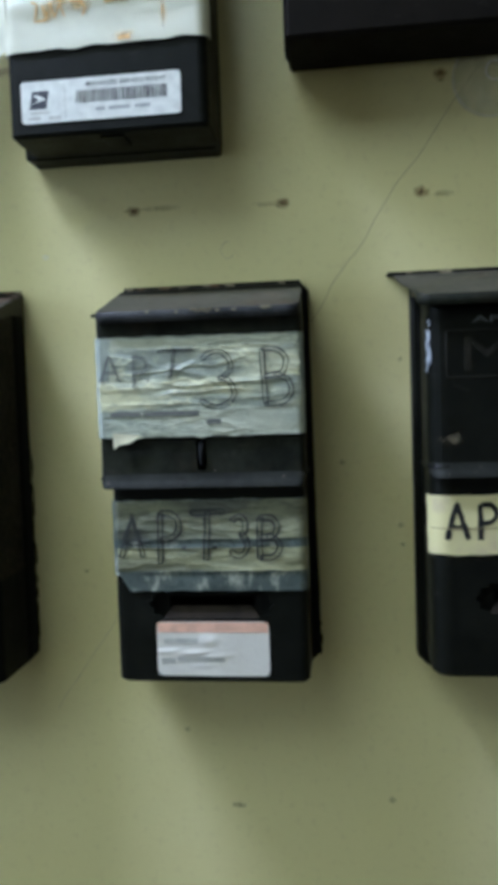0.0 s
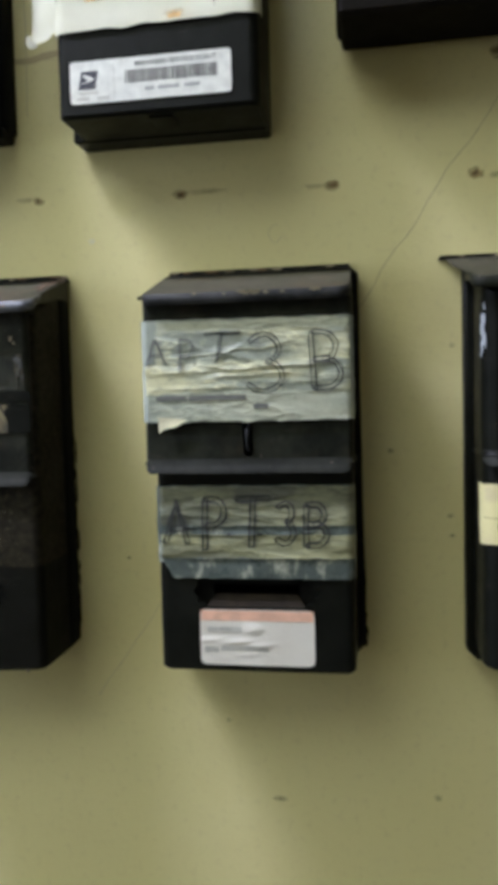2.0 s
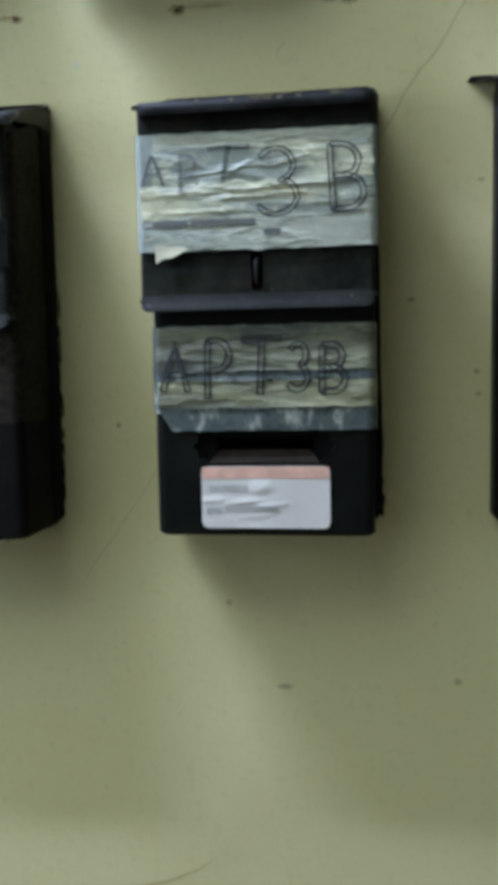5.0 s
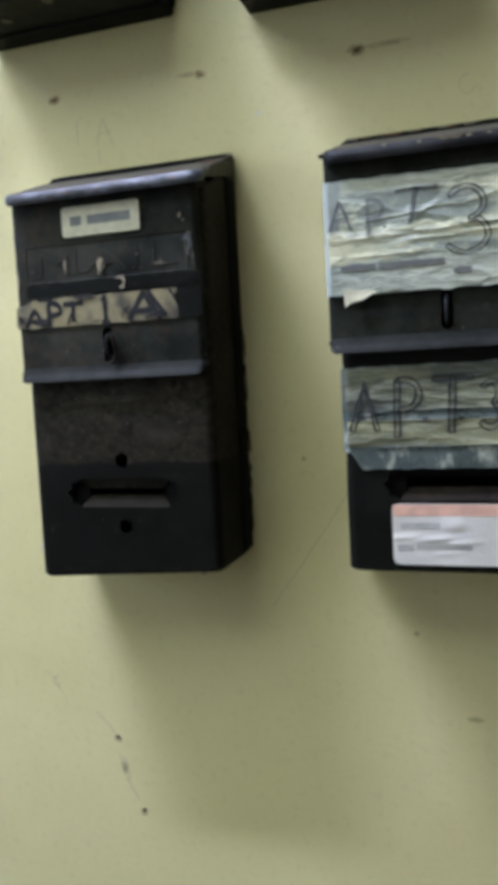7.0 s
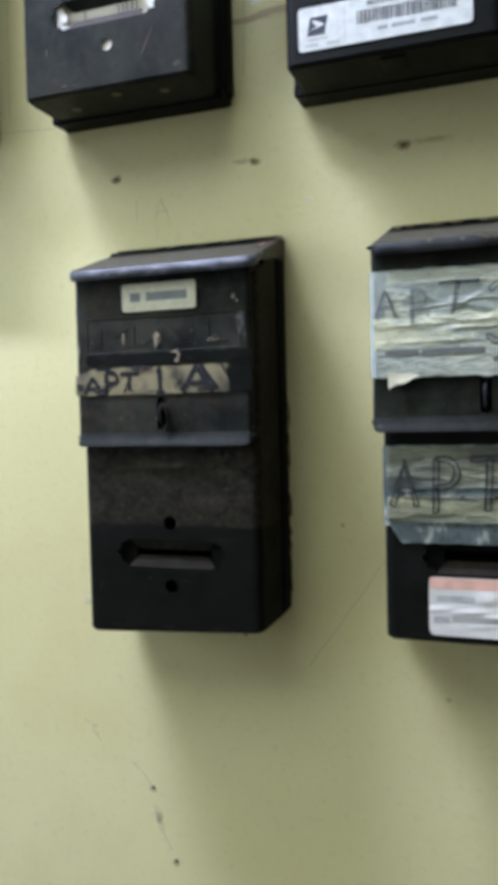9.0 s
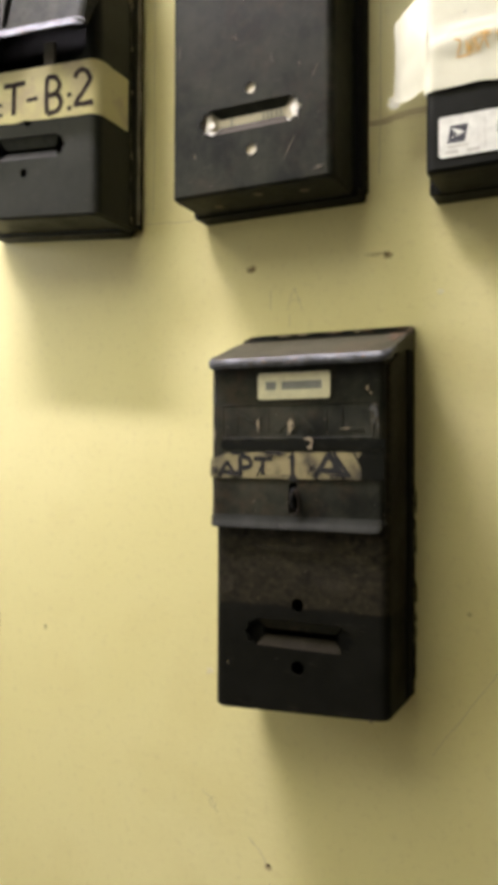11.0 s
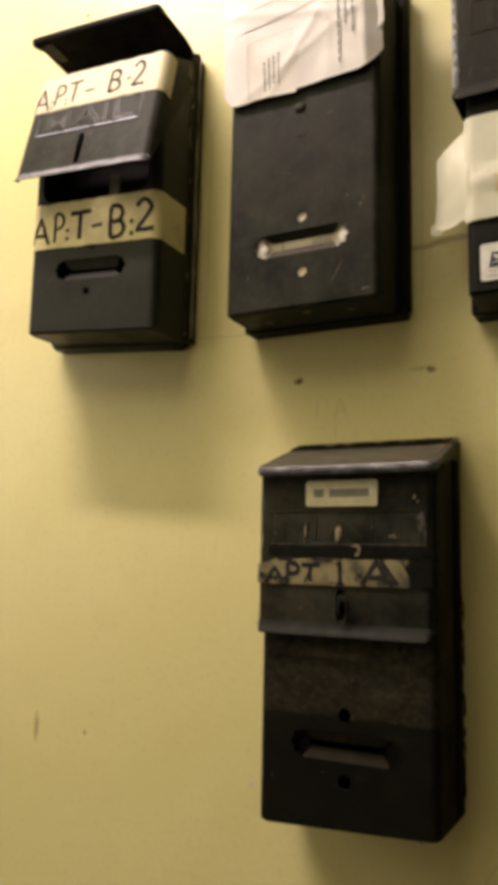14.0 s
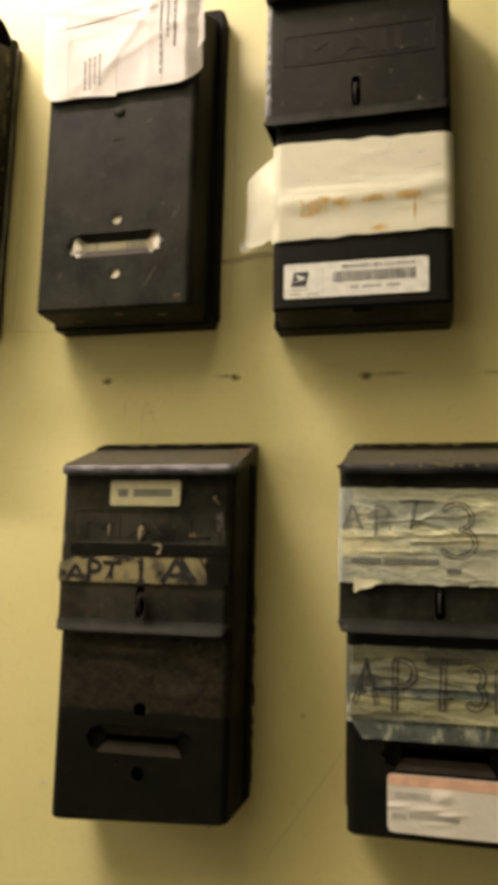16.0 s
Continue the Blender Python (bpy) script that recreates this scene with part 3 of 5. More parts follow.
def shell(root, W, H, D, r, x, holes, material, warp, drop=0.028, foot=0.0, skew=0.0):
    """The front shell: rounded corners, flanks that rise to the hinge, a folded bottom and a pierced front."""
    bm = bmesh.new()

    def top(y):
        return H - 0.004 - drop * min(1.0, -y / D)

    def at(px, py, z):
        return (px + x, py, z + skew * px * max(0.0, 1 - z / 0.04))

    sec = section(W, D, r, 0.010)
    low = section(W - 0.004, D - 0.002, r, 0.010)
    levels = [[at(a, b, foot) for a, b in low], [at(a, b, foot + 0.0022) for a, b in sec], [at(a, b, 0.04) for a, b in sec], [at(a, b, top(b)) for a, b in sec]]
    rings = loft(bm, levels, True)
    bm.faces.new(rings[0])
    x0, x1 = -W / 2 + r + 0.0015, W / 2 - r - 0.0015
    bm.faces.new([bm.verts.new(p) for p in (at(x0 + 0.002, -D + 0.002, foot), at(x1 - 0.002, -D + 0.002, foot), at(x1, -D, foot + 0.0022), at(x0, -D, foot + 0.0022))])
    z1 = H - 0.004 - drop
    panel(bm, [(x0 + x, foot + 0.0022 + skew * x0), (x1 + x, foot + 0.0022 + skew * x1), (x1 + x, 0.04), (x1 + x, z1), (x0 + x, z1), (x0 + x, 0.04)], holes, -D)
    weld(bm, 0.0009)
    return part("front_shell", bm, material, root, warp=warp)


def name_slot(root, cx, cz, D, warp, material=BLACK, lower=None, deep=0.0062, tips=None):
    """The two pressed lips of the name slot, bent in behind the front, and the pressed-in tips at its ends."""
    for sgn in (-1, 1) if tips else ():
        outline = [(cx + sgn * a, cz + b) for a, b in ((0.0290, -0.0108), (0.0400, -0.0088), (0.0440, 0.0), (0.0400, 0.0088), (0.0290, 0.0108))]
        part("slot_tip", prism(outline, -D + 0.0070, -D + 0.0055, 0.0), tips, root, "pressed-in tip of the name slot", warp=warp)
    for name, sgn in (("slot_lip", 1), ("slot_lip", -1)):
        bm = bmesh.new()
        outer, inner = 0.0325, 0.0265
        levels = []
        for t in (0.0, 0.25, 0.5, 0.75, 1.0):
            half = outer + (inner - outer) * t ** 1.5
            y = -D + 0.0004 + 0.0055 * t ** 0.8
            z = cz + sgn * (0.0100 - (deep if sgn > 0 else 0.0076) * t)
            levels.append([(cx - half, y, z), (cx - half * 0.5, y, z), (cx + half * 0.5, y, z), (cx + half, y, z)])
        loft(bm, levels)
        weld(bm, 0.0008)
        part(name, bm, material if sgn > 0 else lower or MATT_DARK, root, warp=warp)


def flap(root, W, z0, z1, D, x, material, warp, slot_x=0.0, slot=(0.006, 0.032), lip_material=None, r=0.004, staple=True):
    """The retrieval door: a pressed sheet with folded flanks, a flared bottom lip and the slot of the hasp."""
    bm = bmesh.new()
    sec = [section(W, D, r, 0.024, grow=g) for g in (0.0, 0.0, 0.0012)]
    zs = (z1, z0 + 0.009, z0 + 0.006)
    rings = loft(bm, [[(a + x, b, z) for a, b in s] for s, z in zip(sec, zs)], True)
    pill = rounded(x + slot_x - 0.0034, z0 + slot[0], x + slot_x + 0.0034, z0 + slot[1], 0.0033)
    x0, x1 = -W / 2 + r + 0.0015 + x, W / 2 - r - 0.0015 + x
    if slot[0] < 0.010:
        pill = rounded(x + slot_x - 0.0034, z0 + 0.0105, x + slot_x + 0.0034, z0 + slot[1], 0.0033)
    panel(bm, [(x0, z0 + 0.009), (x1, z0 + 0.009), (x1, z1), (x0, z1)], [pill], -D)
    weld(bm, 0.0009)
    door = part("door_flap", bm, material, root, sharp=18, warp=warp)
    bm = bmesh.new()
    levels = []
    for dz, g, cut in ((0.0095, 0.0002, 0.0), (0.0065, 0.0008, 0.0), (0.0035, 0.0022, 0.0006), (0.0012, 0.0036, 0.0022), (0.0, 0.0038, 0.0045)):
        row = []
        for i in range(25):
            a = (W / 2 - cut) * math.sin(math.pi / 2 * (i / 12 - 1))
            over_r = max(0.0, abs(a) - (W / 2 - r))
            row.append((a + x, -D - g + r - math.sqrt(max(0.0, r * r - over_r * over_r)), z0 + dz))
        levels.append(row)
    loft(bm, levels)
    weld(bm, 0.0009)
    part("flared_lip", bm, lip_material or EDGE, door, warp=warp)
    if not staple:
        return door
    bm = bmesh.new()
    ring = []
    for i in range(9):
        a = radians(-90 + 180 * i / 8)
        cy, cz = -D + 0.004 - 0.0065 * math.cos(a), z0 + 0.5 * (max(slot[0], 0.0105) + slot[1]) + 0.008 * math.sin(a)
        ring.append([bm.verts.new((x + slot_x + 0.0013 * math.cos(b), cy - 0.0013 * math.sin(b) * math.cos(a), cz + 0.0013 * math.sin(b) * math.sin(a))) for b in (0, 1.57, 3.14, 4.71)])
    for a, b in zip(ring, ring[1:]):
        for i in range(4):
            bm.faces.new((a[i], a[(i + 1) % 4], b[(i + 1) % 4], b[i]))
    part("hasp_staple", bm, HOOD_DARK, root, warp=warp)
    return door


def raised_word(door, word, cx, cz, w, h, y, warp, material, frame_size=None, frame_material=None, foot=None):
    if foot:
        # paler word behind the letters paints their edge highlights
        part("word_edge", text_mesh(word, h + 0.0008, w + 0.0008, cx, cz - 0.0003, y + 0.0002, 0.0005, 0.012), foot, door, "painted highlight edge of the lettering", warp=warp)
    part("raised_word", text_mesh(word, h, w, cx, cz, y + 0.0002, 0.0008), material, door, warp=warp)
    if frame_size:
        fw, fh = frame_size
        bm = bmesh.new()
        outer, inner = rounded(cx - fw / 2, cz - fh / 2, cx + fw / 2, cz + fh / 2, 0.002, 2), rounded(cx - fw / 2 + 0.0016, cz - fh / 2 + 0.0016, cx + fw / 2 - 0.0016, cz + fh / 2 - 0.0016, 0.001, 2)
        n = len(outer)
        rows = [[bm.verts.new((a, yy, b)) for a, b in loop] for loop, yy in ((outer, y + 0.0002), ([(p * 0.6 + q * 0.4, s * 0.6 + t * 0.4) for (p, s), (q, t) in zip(outer, inner)], y - 0.0005), ([(p * 0.4 + q * 0.6, s * 0.4 + t * 0.6) for (p, s), (q, t) in zip(outer, inner)], y - 0.0005), (inner, y + 0.0002))]
        for a, b in zip(rows, rows[1:]):
            for i in range(n):
                bm.faces.new((a[i], a[(i + 1) % n], b[(i + 1) % n], b[i]))
        part("raised_frame", bm, frame_material or material, door, warp=warp)


def hood(root, W, H, reach, fall, x, material, lip_material, warp, back_extra=0.0, corner=0.008, cheeks=(-1, 1), inset=0.005):
    """The sloping lid: hinge strip, top sheet with rounded front corners, rolled front rim and cheeks."""
    half, zf = W / 2, H - fall
    rim = [(half, -reach + corner + 0.012)]
    rim += [(half - corner + corner * math.cos(radians(15 * i)), -reach + corner - corner * math.sin(radians(15 * i))) for i in range(7)]
    rim += [(half * 0.4, -reach - 0.0004)]
    rim += [(-a, y) for a, y in reversed(rim)]

    def z_at(y):
        return H - fall * (-y / reach)

    bm = bmesh.new()
    back = half + back_extra - inset
    rows = [[(x + max(-back, min(back, a * back / half)), -0.001, H) for a, y in rim], [(x + a * (1 + back_extra / half * 0.5), 0.5 * y, z_at(0.5 * y) + 0.0004) for a, y in rim], [(x + a, y, z_at(y)) for a, y in rim]]
    loft(bm, rows)
    weld(bm)
    made = bmesh.ops.extrude_face_region(bm, geom=bm.faces[:], use_keep_orig=True)["geom"]
    bmesh.ops.translate(bm, verts=[v for v in made if isinstance(v, bmesh.types.BMVert)], vec=(0, 0, -0.001))
    lid = part("lid_hood", bm, material, root, warp=warp)
    bm = bmesh.new()
    levels = []
    for out, drop in ((0.0, 0.0004), (0.0011, -0.0010), (0.0016, -0.0032), (0.0012, -0.0056), (0.0002, -0.0068)):
        row = []
        for i, (a, y) in enumerate(rim):
            p, q = rim[max(0, i - 1)], rim[min(len(rim) - 1, i + 1)]
            dx, dy = q[0] - p[0], q[1] - p[1]
            ln = math.hypot(dx, dy)
            fade = 0.35 if i in (0, len(rim) - 1) else 1.0
            row.append((x + a - dy / ln * out * fade, y + dx / ln * out * fade, z_at(y) + drop * fade))
        levels.append(row)
    loft(bm, levels)
    weld(bm, 0.0008)
    part("rolled_lip", bm, lip_material, lid, sharp=60, warp=warp)
    for sgn in cheeks:
        bm = bmesh.new()
        pts = [(-0.003, H - 0.002), (-reach + 0.014, z_at(-reach + 0.014) - 0.001), (-reach + 0.016, z_at(-reach + 0.016) - 0.006), (-0.02, H - 0.018), (-0.003, H - 0.018)]
        xs = (x + sgn * (half - 0.0004), x + sgn * (half - 0.0016))
        rows = [[bm.verts.new((xx, y, z)) for y, z in pts] for xx in xs]
        for i in range(5):
            bm.faces.new((rows[0][i], rows[0][(i + 1) % 5], rows[1][(i + 1) % 5], rows[1][i]))
        bm.faces.new(rows[0])
        bm.faces.new(rows[1])
        part("hood_cheek", bm, material, lid, warp=warp)
    low = 0.0012 if back_extra else 0.004
    bm = prism([(x - half - back_extra, H - low), (x + half + back_extra, H - low), (x + half + back_extra - 0.002, H + 0.0015), (x - half - back_extra + 0.002, H + 0.0015)], -0.0006, -0.004, 0.0006)
    part("hinge_strip", bm, BLACK, lid, warp=warp)
    return lid


def edge_chips(parent, W, H, x, count, seed):
    """Pale flakes where wall paint and rust catch the hinge edge of a lid."""
    rng = random.Random(seed)
    for i in range(count):
        cx = x + rng.uniform(-0.5, 0.5) * W
        part("chip_or_glint", blotch(cx, H + 0.0002, rng.uniform(0.0015, 0.0050), rng.uniform(0.0005, 0.0010), -0.0042, seed + i, rough=0.9), CHIP_GLINT_TAN if i % 3 else CHIP_RUST, parent, "chipped lid edge")


def lip_chips(parent, W, x, y, z, count, seed):
    """Tan flakes along the rolled front rim of a lid."""
    rng = random.Random(seed)
    for i in range(count):
        cx = x + rng.gauss(0.02, 0.18) * W
        part("chip_or_glint", blotch(cx, z + rng.uniform(-0.0012, 0.0006), rng.uniform(0.0008, 0.0035), rng.uniform(0.0004, 0.0010), y, seed + i, rough=0.9), CHIP_OLIVE, parent, "chipped lid rim")


def opening(x, W, z0, z1, r=0.010):
    return rounded(x - W / 2, z0, x + W / 2, z1, r)


def emboss_hole(x, z):
    return [(x + a, z + b) for a, b in EMBOSS]


def crumple(W, D, r, amount, seed, lift=0.0012, stretch=3.0, ridges=()):
    """A place() for crumpled tape over a section; ridges: long folds as (s0, z0, s1, z1, height, half width)."""

    def place(s, z):
        a, b, nx, ny = wrap(s, W, D, r)
        k = noise.noise(Vector((s * 26, z * 26 * stretch, seed))) + 0.5 * noise.noise(Vector((s * 70, z * 70 * stretch, seed + 5))) + 0.55 * abs(noise.noise(Vector((s * 95 + z * 40, z * 120 - s * 30, seed + 2))))
        ridge = abs(noise.noise(Vector((s * 20 + z * 14, z * 44 - s * 8, seed + 9))))
        h = lift + amount * (0.6 + 0.5 * k + 0.45 * (1 - 2.2 * ridge) * (ridge < 0.25))
        for s0, z0, s1, z1, high, wide in ridges:
            u = (s - s0) / (s1 - s0)
            if 0 < u < 1:
                mid = z0 + (z1 - z0) * u + 0.0012 * noise.noise(Vector((s * 60, z0 * 400, seed)))
                h += high * min(1.0, 5 * u, 5 - 5 * u) * math.exp(-((z - mid) / wide) ** 2)
        return (a + nx * h, b + ny * h, z)

    return place


def over(place, gap=0.0003):
    return lambda s, z: (lambda p: (p[0], p[1] - gap, p[2]))(place(s, z))


def shifted(place, dx):
    return lambda s, z: (lambda p: (p[0] + dx, p[1], p[2]))(place(s, z))


def torn(amount, seed, sides=True):
    """A ragged rim for tape and paper."""

    def edge(u, v):
        dz = amount * noise.noise(Vector((u * 14, seed, v * 2))) * (1 if v in (0.0, 1.0) else 0)
        ds = amount * noise.noise(Vector((seed, v * 9, u))) * (1 if sides and u in (0.0, 1.0) else 0)
        return ds, dz

    return edge


# mailbox with the beige name label and the old narrow tape
def box_old_label():
    root = thing("mailbox", -0.157, 1.163, "old black steel mailbox with cream name label and stained tape", "mailbox", GROUP)
    W, H, D, r = 0.135, 0.279, 0.062, 0.006
    back_pan(root, 0.139, H, 0.0, None, BLACK)
    holes = [emboss_hole(0.0, 0.055), circle(0.0, 0.077, 0.0050), circle(0.0, 0.032, 0.0050), opening(0.0, 0.10, 0.145, 0.235)]
    shell(root, W, H, D, r, 0.0, holes, BLACK_TWO_TONE, None, foot=-0.001, skew=0.05)
    name_slot(root, 0.0, 0.055, D, None, BLACK_DUSTY, SLOT_DULL, 0.0078, BLACK)
    door = flap(root, 0.1340, 0.1315, 0.2555, 0.0655, -0.0023, BLACK_DUSTY, None, 0.0, (0.006, 0.034))
    raised_word(door, "MAIL", -0.001, 0.2095, 0.102, 0.0150, -0.0655, None, BLACK_DUSTY, (0.118, 0.026))
    lid = hood(root, 0.139, 0.281, 0.074, 0.026, 0.001, HOOD, LIP, None)
    edge_chips(lid, 0.136, 0.281, 0.001, 12, 31)
    for x, y, rx, ry, k in ((0.0600, -0.012, 0.008, 0.006, 1.0), (0.0500, -0.006, 0.012, 0.003, 2.0), (0.0300, -0.005, 0.010, 0.0025, 3.0), (-0.0200, -0.006, 0.014, 0.0025, 4.0), (0.0640, -0.030, 0.004, 0.010, 5.0)):
        part("rust_bloom", blotch(x, 0.0, rx, ry, 0.0, k * 3.3, rough=1.0), RUST, lid, "rust along the lid hinge", warp=lambda c, y=y: Vector((c.x, y + c.z, 0.281 - 0.026 * (-(y + c.z) / 0.074) + 0.0009 - c.y)))
    # torn old tape: cream where it is whole, blackened towards its end
    place = lambda s, z: (s, -0.0668 - 0.0004 * noise.noise(Vector((s * 90, z * 90, 1))), z)

    def tape_rim(u, v):
        ds, dz = torn(0.0007, 1.0)(u, v)
        return ds, dz - (0.0045 * max(0.0, 1 - u / 0.13) * v)

    tape = part("tape_strip", sheet(-0.0688, 0.0490, 0.1680, 0.1868, place, 0.0016, tape_rim), TAPE_OLD, root, "narrow stained masking tape with hand lettering")
    ink = over(place)
    for ch, s, w, h, dz, ln in (("A", -0.0615, 0.0145, 0.0110, 0.0010, 0.0036), ("P", -0.0455, 0.0130, 0.0150, 0.0004, 0.0042), ("T", -0.0325, 0.0150, 0.0125, 0.0020, 0.0040), ("1", -0.0075, 0.0115, 0.0165, 0.0008, 0.0038), ("A", 0.0150, 0.0235, 0.0165, 0.0008, 0.0048)):
        part("hand_lettering", hand_letter(ch, s, 0.1680 + dz, w, h, ln, ink), INK, tape, "black marker letter")
    for s0, z0, s1, z1, w in ((0.0290, 0.1866, 0.0415, 0.1695, 0.0036), (0.0440, 0.1868, 0.0475, 0.1790, 0.0018), (-0.0520, 0.1862, -0.0400, 0.1858, 0.0028), (-0.0300, 0.1690, -0.0260, 0.1782, 0.0018)):
        bm = bmesh.new()
        ribbon(bm, wobble([(s0, z0), (0.5 * (s0 + s1), 0.5 * (z0 + z1)), (s1, z1)], 0.0012, s0 * 80), w, over(place, 0.00035))
        part("black_smear", bm, INK, tape, "black smear on the tape")
    part("tape_end", sheet(0.0470, 0.0655, 0.1680, 0.1875, lambda s, z: (s, -0.0666, z), 0.0015, torn(0.002, 4.0)), BLACK_CLEAN, tape, "blackened end of the tape")
    part("tape_residue", sheet(-0.0600, 0.0660, 0.1885, 0.1962, lambda s, z: (s, -0.0664, z), 0.0016, torn(0.0016, 7.0)), BLACK_CLEAN, door, "black residue of an older tape")
    label = part("name_label", prism(rounded(-0.0296, 0.2252, 0.0266, 0.2446, 0.0022), -0.0662, -0.0672, 0.0003), LABEL_CREAM, root, "cream plastic name label")
    for x0, x1 in ((-0.0232, -0.0150), (-0.0105, 0.0202)):
        part("printed_bar", bars([(x0, 0.2322, x1, 0.2382)], -0.0672), INK_GREY, label, "grey printed bar")
    for i, (x, z, rx, rz, m) in enumerate(((-0.030, 0.205, 0.0012, 0.006, CHIP_FILM_TAN), (-0.003, 0.2055, 0.0018, 0.0070, CHIP_FILM_TAN), (-0.062, 0.192, 0.002, 0.004, CHIP_FILM_TAN), (-0.0660, 0.207, 0.0014, 0.008, CHIP_FILM_PALE), (-0.0655, 0.228, 0.0010, 0.006, CHIP_FILM_PALE), (0.0380, 0.2035, 0.008, 0.0012, CHIP_FILM_TAN))):
        worn_patch(door, x, z, 1.6 * rx + 0.0006, 1.3 * rz, -0.0668, m)
    for i, (x, z, rx, rz) in enumerate(((-0.0295, 0.2065, 0.0006, 0.0032), (-0.0045, 0.2050, 0.0007, 0.0045), (-0.0030, 0.2085, 0.0009, 0.0014), (0.0095, 0.1965, 0.0022, 0.0008), (0.0125, 0.1940, 0.0008, 0.0024), (0.0110, 0.1905, 0.0022, 0.0010), (0.0535, 0.2310, 0.0008, 0.0012), (0.0560, 0.2280, 0.0007, 0.0006), (-0.0655, 0.1990, 0.0006, 0.0040))):
        part("chip_or_glint", blotch(x, z, rx, rz, -0.0669, 2.9 * i + 1, rough=1.3), CHIP_GLINT_TAN, door, "pale paint fleck")
    for s0, z0, s1, z1, w in ((0.0560, 0.2190, 0.0566, 0.2010, 0.0009), (0.0585, 0.2215, 0.0580, 0.2060, 0.0013), (0.0604, 0.2130, 0.0612, 0.1990, 0.0010), (0.0572, 0.2205, 0.0618, 0.2195, 0.0008)):
        bm = bmesh.new()
        ribbon(bm, wobble([(s0, z0), (0.5 * (s0 + s1), 0.5 * (z0 + z1)), (s1, z1)], 0.0008, s0 * 90), w, lambda s, z: (s, -0.0664, z), taper=True)
        part("scratch", bm, WORN_LIT_OLIVE, door, "streak of worn enamel")
    for i, (x, z, rx, rz) in enumerate(((0.0568, 0.2175, 0.0016, 0.0012), (0.0600, 0.2140, 0.0011, 0.0022), (0.0578, 0.2085, 0.0008, 0.0016), (0.0610, 0.2050, 0.0007, 0.0012))):
        part("bare_chip", blotch(x, z, rx, rz, -0.0666, 4.1 * i + 2, rough=1.4), WORN_GLINT_STEEL, door, "bare grey chip")
    for x, z, rx, rz in ((-0.0640, 0.1740, 0.0075, 0.0060), (-0.0500, 0.1715, 0.0110, 0.0035), (-0.0180, 0.1860, 0.0130, 0.0026), (0.0120, 0.1760, 0.0060, 0.0080), (0.0330, 0.1705, 0.0100, 0.0030)):
        worn_patch(tape, x, z, rx, rz, -0.0674, GRIME_FILM, "dark grime on the tape")
    for x, z, rx, rz in ((-0.0560, 0.0870, 0.0110, 0.0090), (-0.0250, 0.1090, 0.0300, 0.0060), (0.0280, 0.0930, 0.0280, 0.0080), (-0.0050, 0.1180, 0.0500, 0.0040), (0.0400, 0.1120, 0.0180, 0.0070)):
        worn_patch(root, x, z, rx, rz, -0.0623, RUB_FILM, "rubbed brown enamel")
    for x, z, rx, rz in ((0.0550, 0.0020, 0.0025, 0.0020), (-0.0560, 0.0300, 0.0010, 0.0040), (0.0000, 0.0030, 0.0060, 0.0012)):
        worn_patch(root, x, z, rx, rz, -0.0623, SCUFF_FILM, "scuffed enamel")
    # a bent padlock ring in the slot of the hasp
    ring = []
    bm = bmesh.new()
    for i in range(13):
        a = radians(-100 + 250 * i / 12)
        cx, cy, cz = 0.0012 + 0.0030 * math.cos(a), -0.0690 - 0.0012 * math.sin(2 * a), 0.1515 + 0.0090 * math.sin(a)
        ring.append([bm.verts.new((cx + 0.0014 * math.cos(b), cy - 0.0014 * math.sin(b), cz + 0.0008 * math.cos(b) * math.sin(a))) for b in (0.0, 1.05, 2.09, 3.14, 4.19, 5.24)])
    for a, b in zip(ring, ring[1:]):
        for i in range(6):
            bm.faces.new((a[i], a[(i + 1) % 6], b[(i + 1) % 6], b[i]))
    part("hasp_ring", bm, MATT_DARK, root, "bent dark wire ring")


